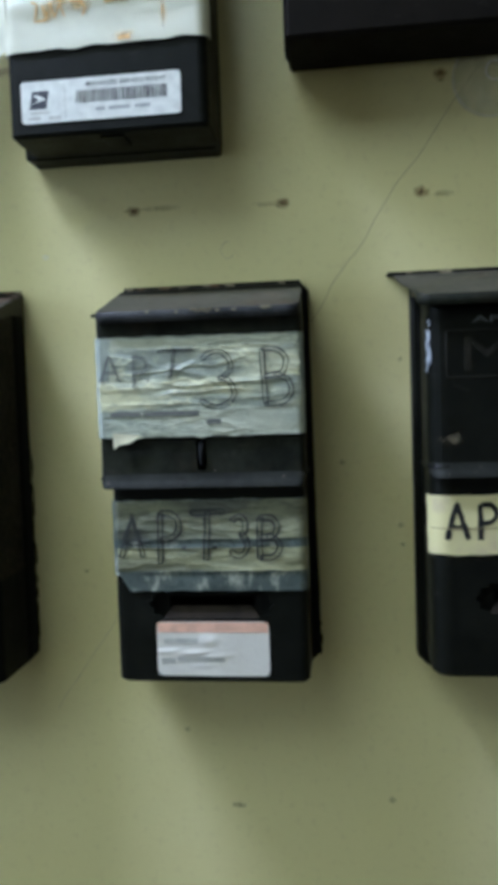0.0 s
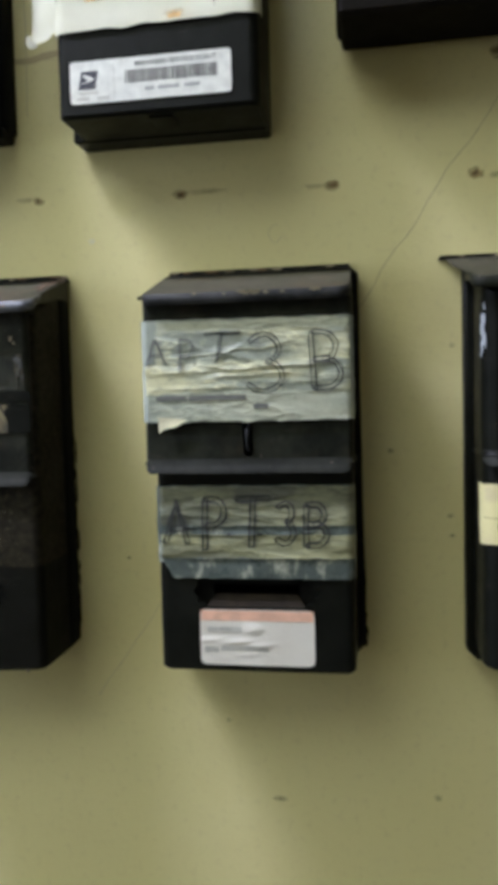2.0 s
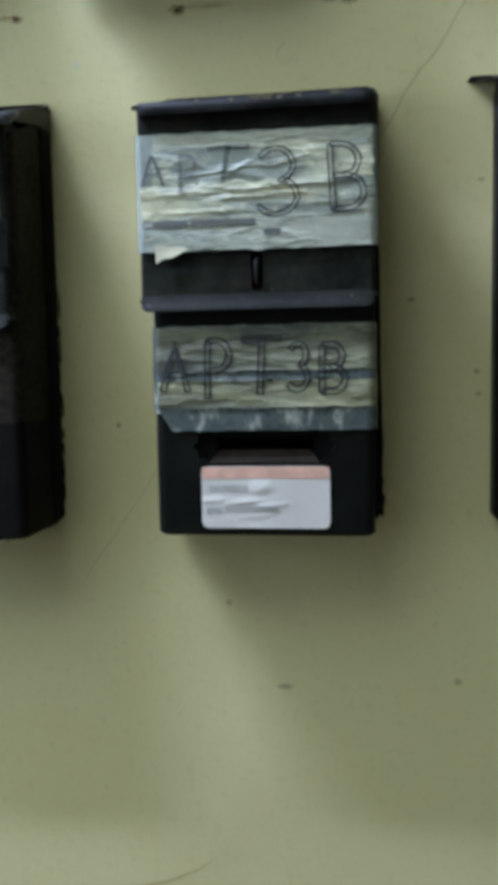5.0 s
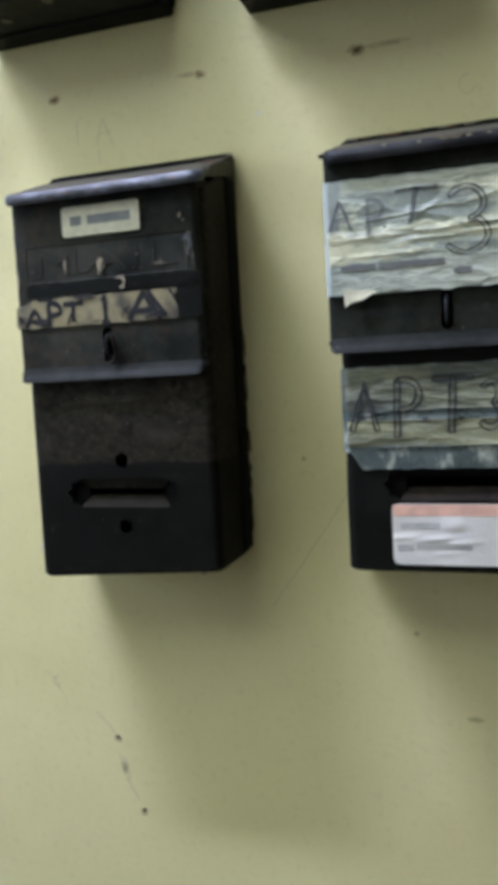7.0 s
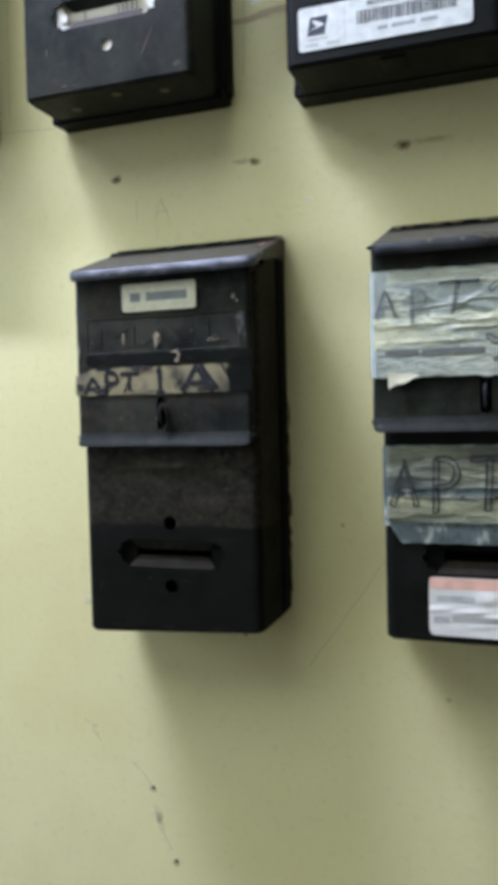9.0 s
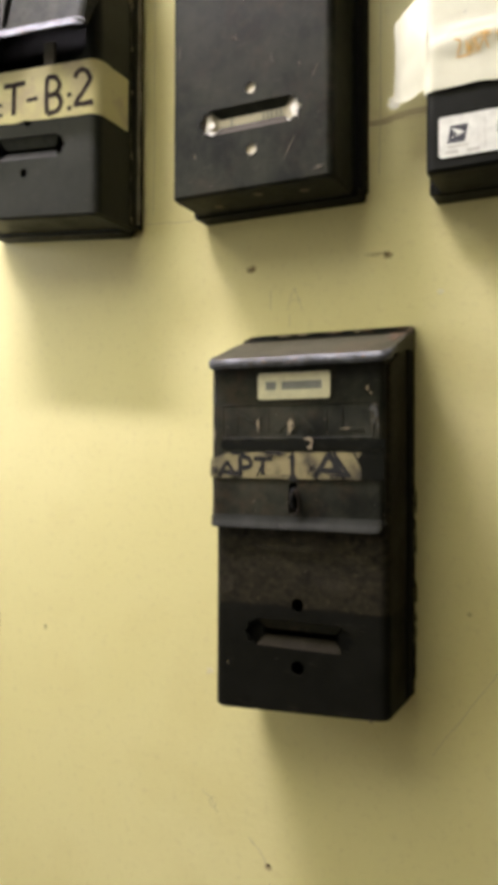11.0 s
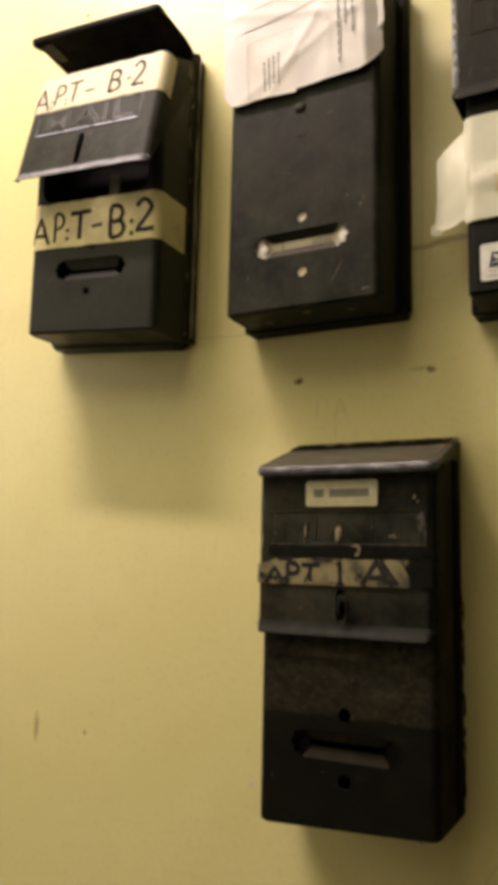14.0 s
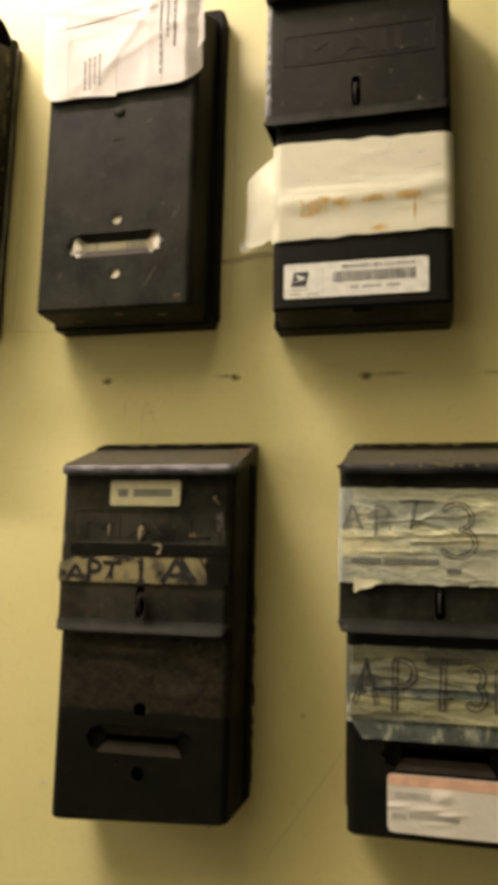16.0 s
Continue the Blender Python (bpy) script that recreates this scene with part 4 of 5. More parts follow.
# mailbox covered with crumpled tape and a card
def box_crumpled_tape():
    root = thing("mailbox", 0.059, 1.168, "black steel mailbox wrapped in crumpled hand-lettered masking tape, with white card", "mailbox", GROUP)
    W, H, D, r = 0.130, 0.274, 0.062, 0.005
    back_pan(root, 0.142, H - 0.003, 0.0, None, BLACK, 0.0, 0.002)
    holes = [emboss_hole(0.0, 0.0545), opening(0.0, 0.10, 0.140, 0.232)]
    shell(root, W, H, D, r, 0.0, holes, BLACK_CLEAN, None, foot=0.001)
    name_slot(root, 0.0, 0.0545, D, None, BLACK, tips=BLACK)
    door = flap(root, 0.1365, 0.134, 0.2505, 0.0660, -0.0024, BLACK_GREY, None, 0.0007, (0.006, 0.034))
    lid = hood(root, 0.1335, H, 0.073, 0.024, -0.0018, HOOD, HOOD_DARK, None, inset=0.0015)
    edge_chips(lid, 0.130, H, -0.002, 11, 47)
    lip_chips(lid, 0.126, -0.0018, -0.0745, H - 0.0245, 12, 52)
    part("lip_tip", blotch(-0.0700, 0.2490, 0.0018, 0.0013, -0.0700, 4.4), BLACK, lid, "bent tip of the lid rim")
    for i, z in enumerate((0.012, 0.027, 0.036, 0.048, 0.060, 0.074)):
        part("chip_or_glint", blotch(0.0708 - 0.0008 * (i % 3), z, 0.0012, 0.0055, -0.0090 - 0.0012 * i, 7.3 * i + 2, rough=1.2), BLACK_GREY, root, "ragged paint on the back edge")

    # upper patch: cloudy film, then four strips of tape over one another
    folds = ((-0.030, 0.2005, 0.066, 0.2045, 0.0016, 0.0016), (-0.034, 0.1960, 0.040, 0.1985, 0.0013, 0.0013), (-0.024, 0.2140, 0.010, 0.2060, 0.0013, 0.0018), (-0.060, 0.2015, -0.020, 0.1990, 0.0012, 0.0013), (-0.050, 0.2250, 0.060, 0.2262, 0.0010, 0.0009), (-0.020, 0.2080, 0.002, 0.2175, 0.0012, 0.0014), (-0.062, 0.1890, 0.010, 0.1905, 0.0009, 0.0010), (-0.005, 0.1928, 0.064, 0.1918, 0.0008, 0.0010))
    place = shifted(crumple(0.1365, 0.0663, 0.004, 0.0007, 2.0, 0.0010, 3.4, [f[:4] + (0.66 * f[4], 0.8 * f[5]) for f in folds]), -0.0024)

    def layer(k):
        return over(place, 0.00028 * k)

    def ragged(amount, seed, rise=0.0):
        def edge(u, v):
            dz = amount * noise.noise(Vector((u * 13, seed, v))) if v in (0.0, 1.0) else 0.0
            ds = 0.7 * amount * noise.noise(Vector((seed, v * 8, 2.0))) if u in (0.0, 1.0) else 0.0
            return ds, dz + (rise * (1 - u) if v == 1.0 else 0.0)
        return edge

    tape = part("tape_patch", sheet(-0.0678, 0.0695, 0.1678, 0.2330, layer(0), 0.0016, ragged(0.0010, 1.0, 0.0012)), FILM, root, "cloudy clear tape under crumpled masking tape")
    for k, (s0, s1, z0, z1, m) in enumerate(((-0.0580, 0.0655, 0.2235, 0.2325, 2), (-0.0590, 0.0662, 0.2040, 0.2262, 0), (-0.0655, 0.0668, 0.1850, 0.2058, 1), (-0.0640, 0.0680, 0.1680, 0.1866, 2))):
        part("tape_strip", sheet(s0, s1, z0, z1, layer(k + 1), 0.0014, ragged(0.0020, 3.0 * k + 2)), TAPE_STRIPS[m], tape, "creased strip of masking tape")
    pen = over(place, 0.0017)
    for ch, s, z, w, h, g, lean in (("A", -0.0645, 0.2055, 0.0135, 0.0165, 0.0007, 0.0), ("P", -0.0440, 0.2005, 0.0125, 0.0205, 0.0007, 0.03), ("T", -0.0290, 0.2055, 0.0230, 0.0190, 0.0008, 0.18), ("3", 0.0020, 0.1870, 0.0265, 0.0355, 0.0015, 0.0), ("B", 0.0420, 0.1875, 0.0235, 0.0355, 0.0016, -0.05)):
        part("hand_lettering", hand_letter(ch, s, z, w, h, 0.00072, pen, g, lean), INK_PEN if ch in "3BT" else INK_PEN_FAINT, tape, "double-lined pen letter")
    bm = bmesh.new()
    ribbon(bm, [(-0.0332, 0.2052), (-0.0318, 0.2054)], 0.0014, pen)
    part("pen_dot", bm, INK_PEN, tape, "pen dot")
    for s0, s1, z in ((-0.0590, -0.0385, 0.1832), (-0.0365, 0.0005, 0.1830), (0.0055, 0.0150, 0.1770)):
        bm = bmesh.new()
        ribbon(bm, [(s0, z), (0.5 * (s0 + s1), z + 0.0005), (s1, z)], 0.0040, pen)
        part("pen_bar", bm, INK_SCRIBBLE, tape, "grey pen bar")

    def loose(s, z):
        low = max(0.0, 0.1680 - z)
        return (s, -0.0712 - 0.16 * low - 0.0005 * math.sin(s * 160) - 0.0006 * noise.noise(Vector((s * 90, z * 90, 2))), z)

    part("loose_tape_end", sheet(-0.0600, -0.0410, 0.1606, 0.1715, loose, 0.0012, lambda u, v: (0.0010 * (1 - v) - 0.0012 * v * u, (0.0072 * u ** 0.75 + 0.0006 * math.sin(9 * u)) * (1 - v) - 0.0016 * u * v)), LABEL_CREAM, tape, "loose curled end of tape")

    # lower patch: dark film with two thin strips
    folds = ((-0.062, 0.0985, 0.066, 0.0990, 0.0008, 0.0010), (-0.062, 0.0935, 0.066, 0.0940, 0.0009, 0.0009), (-0.050, 0.1120, 0.030, 0.1135, 0.0007, 0.0012), (-0.062, 0.0770, 0.066, 0.0780, 0.0008, 0.0008), (-0.010, 0.1060, 0.060, 0.1045, 0.0006, 0.0010))
    place2 = crumple(W, D, r, 0.0007, 7.0, 0.0008, 3.0, folds)

    def notch(u, v):
        dz = 0.0007 * noise.noise(Vector((u * 16, 4.0, v))) if v in (0.0, 1.0) else 0.0
        return 0.0, dz + 0.0105 * max(0.0, min(1.0, (0.085 - u) / 0.050)) * (1 - v)

    tape = part("tape_patch", sheet(-0.0655, 0.0690, 0.0640, 0.1255, place2, 0.0016, notch), FILM_LOW, root, "cloudy dark tape under thin masking tape")
    for k, (s0, s1, z0, z1) in enumerate(((-0.0630, 0.0680, 0.0992, 0.1250), (-0.0620, 0.0675, 0.0778, 0.0932))):
        part("tape_strip", sheet(s0, s1, z0, z1, over(place2, 0.00028 * (k + 1)), 0.0014, ragged(0.0008, 5.0 * k + 4)), TAPE_LOW[k], tape, "thin yellowed strip of masking tape")
    pen = over(place2, 0.0011)
    for ch, s, z, w, h in (("A", -0.0590, 0.0875, 0.0160, 0.0280), ("P", -0.0345, 0.0835, 0.0180, 0.0335), ("T", -0.0115, 0.0855, 0.0225, 0.0320), ("3", 0.0155, 0.0880, 0.0125, 0.0260), ("B", 0.0325, 0.0860, 0.0180, 0.0270)):
        part("hand_lettering", hand_letter(ch, s, z, w, h, 0.00098, pen, 0.0018, 0.02), INK_PEN, tape, "double-lined pen letter")
    for s0, s1, z in ((-0.0450, -0.0385, 0.0970), (-0.0175, -0.0145, 0.0936), (0.0030, 0.0060, 0.0934)):
        bm = bmesh.new()
        ribbon(bm, [(s0, z - 0.0002), (s1, z + 0.0002)], 0.0016, pen)
        part("pen_dash", bm, INK_PEN, tape, "short pen dash")

    # the card: flat at one end, crumpled at the other
    def card_place(s, z):
        soft = max(0.0, min(1.0, (0.014 - s) / 0.016))
        h = 0.0005 * soft * noise.noise(Vector((s * 60, z * 90, 3)))
        for cx, cz, rx, rz, k in ((-0.0010, 0.0300, 0.0060, 0.0040, 0.0010), (-0.0120, 0.0215, 0.0120, 0.0016, 0.0010), (0.0010, 0.0190, 0.0110, 0.0014, 0.0008), (-0.0310, 0.0225, 0.0080, 0.0014, 0.0008), (-0.0050, 0.0130, 0.0080, 0.0018, 0.0006)):
            h += k * math.exp(-((s - cx) / rx) ** 2 - ((z - cz - 0.10 * (s - cx)) / rz) ** 2)
        return (s, -0.0628 - h, z)

    def trimmed(u, v):
        # rounded corners
        ds = dz = 0.0
        x, y = (u - 0.5) * 2, (v - 0.5) * 2
        if abs(x) > 0.94 and abs(y) > 0.88:
            ds, dz = -0.0008 * (1 if x > 0 else -1), -0.0008 * (1 if y > 0 else -1)
        return ds, dz

    card = part("name_card", sheet(-0.0375, 0.0388, 0.0058, 0.0428, card_place, 0.0010, trimmed), CARD, root, "white card with pink stripe and faint writing")
    part("stripe", sheet(-0.0370, 0.0383, 0.0356, 0.0424, over(card_place, 0.00022), 0.0012), CARD_PINK, card, "pink printed stripe")
    for s0, s1, z, w in ((-0.0325, -0.0095, 0.0295, 0.0042), (-0.0345, -0.0250, 0.0160, 0.0042), (-0.0235, 0.0085, 0.0170, 0.0042)):
        bm = bmesh.new()
        ribbon(bm, [(s0, z), (0.5 * (s0 + s1), z + 0.0004), (s1, z)], w, over(card_place, 0.0003))
        part("faint_pen_bar", bm, INK_FAINT, card, "pale pen bar")


# mailbox with no door flap and an envelope in its mouth
def box_open_front():
    root = thing("mailbox", -0.197, 1.548, "plain black steel mailbox without door flap, front pierced and scratched", "mailbox", GROUP)
    W, H, D, r = 0.134, 0.290, 0.064, 0.006
    back_pan(root, 0.147, H, 0.0, None, BLACK, -0.003)
    holes = [emboss_hole(0.001, 0.053), circle(0.002, 0.0738, 0.0042), circle(0.003, 0.0278, 0.0042), opening(0.0, 0.11, 0.198, 0.245), rounded(-0.0045, 0.1425, 0.0055, 0.1438, 0.0005, 1)]
    shell(root, W, H, D, r, 0.0005, holes, BLACK_GREY, None, drop=0.035, foot=-0.002)
    name_slot(root, 0.001, 0.053, D, None, BLACK_GREY, SLOT_BROWN)
    bm = bmesh.new()
    bmesh.ops.create_uvsphere(bm, u_segments=16, v_segments=8, radius=0.0052, matrix=Matrix.LocRotScale((0.000, -0.0640, 0.1685), None, (1, 0.4, 0.9)))
    part("rivet", bm, BLACK_GREY, root, "domed steel rivet")
    bm = prism(rounded(-0.0715, -0.0040, 0.0715, 0.0050, 0.003), -0.0010, -0.0205, 0.0012)
    part("bottom_flange", bm, BLACK, root)
    for x, y in ((-0.038, -0.038), (0.003, -0.052), (0.038, -0.045)):
        bm = prism(circle(x, 0.0, 0.0036, 12), 0.0, 0.0006)
        part("drain_hole", bm, CHIP_TAN, root, "pale drain hole", warp=lambda c, y=y: Vector((c.x, y + c.z, -0.0022 - c.y)))
    for i, (x, z, rx, rz) in enumerate(((0.053, 0.076, 0.0022, 0.0045), (-0.059, 0.112, 0.0014, 0.0045), (0.056, 0.045, 0.0013, 0.0013), (-0.012, 0.114, 0.006, 0.0030), (0.056, 0.006, 0.004, 0.0015), (-0.030, 0.004, 0.006, 0.0012), (0.020, 0.090, 0.0015, 0.0060), (-0.045, 0.030, 0.0013, 0.0030))):
        worn_patch(root, x, z, 1.6 * rx, 1.5 * rz, -0.0643, SCUFF_FILM, "scratched enamel")
    for pts in (((0.0515, 0.0715), (0.0540, 0.0755), (0.0560, 0.0800)), ((0.0535, 0.0790), (0.0565, 0.0805)), ((-0.0595, 0.1080), (-0.0588, 0.1175)), ((-0.0140, 0.1155), (-0.0085, 0.1120)), ((0.0230, 0.1560), (0.0300, 0.1585)), ((0.0290, 0.0150), (0.0385, 0.0330))):
        bm = bmesh.new()
        ribbon(bm, list(pts), 0.0006, lambda s, z: (s, -0.0643, z), taper=True)
        part("scratch", bm, CHIP_TAN, root, "fine scratch")

    env = thing("envelope", -0.197, 1.73, "creased white envelope hanging out of a mailbox", "envelope")

    def drape(s, z):
        bulge = 0.0025 + 0.0065 * math.sin(min(1.0, max(0.0, z / 0.14)) * 2.2)
        crease = 0.0006 * noise.noise(Vector((s * 30, z * 40, 2))) + 0.0010 * abs(noise.noise(Vector((s * 14 + z * 20, z * 16 - s * 10, 6))))
        for a, e, d, k in ((1.0, 0.12, -0.041, 0.0011), (0.25, 1.0, 0.066, 0.0009), (0.8, -0.6, -0.022, 0.0010), (1.0, -0.05, 0.024, 0.0008), (0.6, 0.8, 0.060, 0.0008), (-0.5, 1.0, 0.030, 0.0007)):
            crease += 0.55 * k * max(0.0, 1 - abs(a * s + e * z - d) / 0.0055)
        curl = 0.006 * max(0.0, abs(s) - 0.058) / 0.012
        return (s, -0.0655 - bulge - crease * 1.2 + curl * (1 if s > 0 else 0.3), z)

    def env_edge(u, v):
        low = 1 - v
        corner = 0.012 * (max(0.0, 0.10 - u) / 0.10) ** 2 + 0.014 * (max(0.0, u - 0.86) / 0.14) ** 2
        return 0.004 * (u - 0.5) * low, low * (corner + 0.004 * u)

    sheet_ob = part("paper", sheet(-0.0685, 0.0690, 0.0, 0.150, drape, 0.0016, env_edge), ENVELOPE, env)
    part("back_sheet", sheet(-0.064, 0.0695, 0.022, 0.150, lambda s, z: (s + 0.001, drape(min(s, 0.060), z)[1] + 0.003 + 0.10 * max(0.0, s - 0.058), z), 0.004, env_edge), ENVELOPE, env)
    film = over(drape, 0.0004)

    def rounded_rim(u, v):
        k = max(0.0, 0.14 - u) / 0.14
        return 0.0, -0.006 * k * k * v - 0.003 * u

    part("window_film", sheet(-0.046, -0.002, 0.002, 0.056, film, 0.002, rounded_rim), WINDOW_FILM, sheet_ob, "glassine address window")
    rim = over(drape, 0.0007)
    bm = bmesh.new()
    ribbon(bm, [(-0.0455, 0.004), (-0.0460, 0.044)] + arc(-0.0400, 0.0440, 0.006, 0.0075, 180, 95, 6) + [(-0.020, 0.0530), (-0.003, 0.0535)], 0.0007, rim)
    part("window_rim", bm, INK_FAINT, sheet_ob, "creased rim of the address window")
    ink = over(drape, 0.0009)
    rng = random.Random(8)

    def print_line(s, z0, z1, n, w):
        bm = bmesh.new()
        for i in range(n):
            a = z0 + (z1 - z0) * i / n
            ribbon(bm, [(s, a), (s, a + (z1 - z0) / n * (0.70 + 0.24 * rng.random()))], w, ink)
        tagged(part("printed_line", bm, INK_GREY, sheet_ob), "line of small grey print bars", kind="stuff")

    for s, z0, z1 in ((-0.0300, 0.006, 0.032), (-0.0255, 0.006, 0.034), (-0.0210, 0.010, 0.035), (-0.0165, 0.009, 0.036)):
        print_line(s, z0, z1, 6, 0.0017)
    for s, z0, z1 in ((0.0370, 0.012, 0.104), (0.0430, 0.042, 0.106), (0.0490, 0.034, 0.108)):
        print_line(s, z0, z1, 13, 0.0020)
    # folded-over layers towards the mouth of the box
    for z0, z1, dz, m in ((0.062, 0.086, 0.012, ENVELOPE), (0.078, 0.104, 0.016, ENVELOPE)):
        part("paper_fold", sheet(-0.058, 0.052, z0, z1, over(drape, 0.0006 if z0 < 0.07 else 0.0010), 0.002, lambda u, v, dz=dz: (0.002 * v, dz * u + 0.0012 * noise.noise(Vector((u * 8, v, dz * 90))))), m, env, "creased fold of the envelope")
    bm = bmesh.new()
    ribbon(bm, [(-0.040, 0.1085), (-0.018, 0.1120)], 0.0050, over(drape, 0.0016))
    part("red_print", bm, RED_PRINT, sheet_ob, "faded red print bar")
    mail = thing("letter", -0.195, 1.552, "cream letter standing inside a mailbox", "letter")
    bm = sheet(-0.055, 0.056, 0.0, 0.16, lambda s, z: (s, -0.0624 + 0.0046 * max(0.0, 1 - (abs(z - 0.049) / 0.014) ** 4) - 0.0003 * noise.noise(Vector((s * 50, z * 80, 3))), z), 0.003)
    page = part("paper", bm, LETTER, mail)
    for x, z, rx, rz, k in ((-0.0345, 0.0530, 0.0040, 0.0060, 1.0), (-0.0325, 0.0455, 0.0040, 0.0022, 2.0), (0.0365, 0.0535, 0.0042, 0.0062, 3.0), (0.0345, 0.0450, 0.0036, 0.0020, 4.0)):
        part("crushed_corner", blotch(x - 0.002, z - 0.004, rx, rz, -0.0612, k * 5.1, rough=0.9), CARD, page, "crushed white paper edge in the slot")
    for x in (-0.019, 0.008, 0.0115, 0.0145, 0.0185, 0.022):
        part("printed_bar", bars([(x, 0.0462, x + 0.0012, 0.0520)], -0.0586), INK_GREY, page, "small dark print bar")


# mailbox with the white paper sheet and the barcode label
def box_barcode():
    root = thing("mailbox", 0.002, 1.540, "black steel mailbox with white paper wrap and white barcode label", "mailbox", GROUP)
    W, H, D, r = 0.134, 0.276, 0.066, 0.006
    back_pan(root, 0.141, H, -0.004, None, BLACK_CLEAN, -0.003)
    shell(root, W, H, D, r, 0.001, [opening(0.0, 0.10, 0.150, 0.235)], BLACK_CLEAN, None, foot=-0.004)
    part("bottom_flange", prism(rounded(-0.0735, -0.0050, 0.0665, 0.0050, 0.003), -0.0010, -0.0215, 0.0012), BLACK_CLEAN, root)
    part("bottom_tab", prism(rounded(-0.006, -0.0005, 0.010, 0.0030, 0.001), -0.040, -0.060), BLACK_CLEAN, root, warp=lambda c: Vector((c.x, c.y, c.z - 0.0052)))
    door = flap(root, 0.140, 0.143, 0.252, 0.0700, -0.0033, BLACK_FLAP, None, 0.001, (0.008, 0.036), BLACK_GREY)
    raised_word(door, "MAIL", -0.001, 0.206, 0.092, 0.018, -0.0700, None, RUBBED, (0.117, 0.027))
    hood(root, 0.141, H, 0.078, 0.022, -0.002, HOOD, BLACK_GREY, None)

    def corner(s, z):
        d = min(0.0039, max(0.0, -0.0693 - s))
        return (s, -0.0703 + 0.004 - math.sqrt(0.004 ** 2 - d * d), z)

    # worn corner whose bluish highlight is painted on as a grey strip
    part("worn_glint_corner", sheet(-0.0732, -0.0690, 0.1530, 0.2505, corner, 0.0008, torn(0.0012, 14.0)), WORN_GLINT_STEEL, door, "rubbed steel corner with painted highlight")
    # bright flakes paint the broken glint down this corner
    for i in range(9):
        z = 0.157 + 0.0105 * i
        part("chip_or_glint", blotch(-0.0716 + 0.0005 * (i % 3 - 1), z, 0.0012, 0.0030 + 0.0010 * (i % 2), -0.0706, i * 2.3, rough=1.0), GLINT_STEEL, door, "painted glint on the corner")
    worn_patch(door, 0.045, 0.1535, 0.007, 0.0030, -0.0716, CHIP_FILM_TAN, "scuffed edge")
    place = shifted(crumple(W, D + 0.0004, r, 0.0006, 12.0, 0.0010, 1.5, ((-0.075, 0.0780, 0.080, 0.0860, 0.0022, 0.0075), (-0.070, 0.0900, 0.030, 0.0870, 0.0007, 0.0010), (-0.020, 0.0960, 0.074, 0.0890, 0.0006, 0.0009), (0.020, 0.0700, 0.076, 0.0740, 0.0006, 0.0010))), 0.001)

    def lower(u, v):
        dz = 0.0014 * noise.noise(Vector((u * 10, 8.0, v))) if v in (0.0, 1.0) else 0.0
        return 0.0, dz - 0.004 * u * v + 0.002 * (1 - v) * (u - 0.5)

    wrap_ob = part("paper_wrap", sheet(-0.071, 0.074, 0.0510, 0.1300, place, 0.0022, lower), PAPER, root, "white paper sheet wrapped round the box")

    def ear(s, z):
        k = (s + 0.098) / 0.034
        return (s, -0.034 - 0.030 * k - 0.004 * math.sin(k * 3 + z * 60) - 0.0015 * noise.noise(Vector((s * 60, z * 60, 4))), z)

    part("paper_ear", sheet(-0.098, -0.064, 0.0520, 0.1270, ear, 0.002, lambda u, v: (0.005 * v * (1 - u), (0.009 * (1 - u) + 0.004 * u - 0.0) * (1 - v) - (0.013 * (1 - u)) * v + 0.0012 * noise.noise(Vector((u * 9, v * 9, 7))))), PAPER, wrap_ob, "loose torn end of the paper")
    for x, z, rx, rz, k in ((-0.0985, 0.0590, 0.0030, 0.0022, 1.0), (-0.0960, 0.0575, 0.0022, 0.0016, 2.0), (-0.0995, 0.0625, 0.0016, 0.0022, 3.0)):
        part("paper_scrap", blotch(x + 0.0022, z + 0.0016, rx, rz, -0.0358, k * 2.7, rough=1.1), PAPER, wrap_ob, "frayed white tip of the paper")
    smear = over(place, 0.0004)
    for s, z, w, h in ((-0.036, 0.074, 0.006, 0.008), (-0.027, 0.080, 0.009, 0.004), (-0.014, 0.077, 0.010, 0.006), (0.010, 0.079, 0.010, 0.004), (0.034, 0.079, 0.011, 0.0045), (0.014, 0.0555, 0.010, 0.004), (0.040, 0.068, 0.002, 0.012)):
        part("orange_smear", sheet(s - w, s + w, z - h, z + h, smear, 0.002), INK_ORANGE, wrap_ob, "smeared orange marker")
    for pts, w in ((((-0.046, 0.080), (-0.042, 0.0785), (-0.045, 0.069), (-0.037, 0.0695), (-0.039, 0.078)), 0.0016), (((-0.034, 0.079), (-0.032, 0.070), (-0.027, 0.0785), (-0.025, 0.070)), 0.0015), (((-0.021, 0.0785), (-0.014, 0.0790), (-0.011, 0.0740), (-0.013, 0.0700)), 0.0016), (((0.002, 0.077), (0.010, 0.0785), (0.018, 0.0775)), 0.0028), (((0.027, 0.078), (0.034, 0.0800), (0.044, 0.0790)), 0.0034), (((0.010, 0.0538), (0.018, 0.0545)), 0.0036)):
        bm = bmesh.new()
        ribbon(bm, wobble(list(pts), 0.0010, w * 900), w, over(place, 0.0003))
        part("orange_stroke", bm, INK_ORANGE_PEN, wrap_ob, "faded orange marker stroke")
    for s, z, w in ((0.045, 0.112, 0.002), (-0.040, 0.098, 0.0012), (0.022, 0.120, 0.0015), (-0.050, 0.084, 0.0016), (0.050, 0.100, 0.010)):
        bm = bmesh.new()
        ribbon(bm, [(s - w, z - 0.0006), (s, z), (s + w, z + 0.0014)], 0.0005, smear)
        part("speck", bm, INK_GREY, wrap_ob, "grey pen speck")
    label = part("barcode_label", prism(rounded(-0.0565, 0.0045, 0.0505, 0.0315, 0.0022), -0.0662, -0.0668), LABEL_WHITE, root, "white printed barcode label")
    y = -0.0668
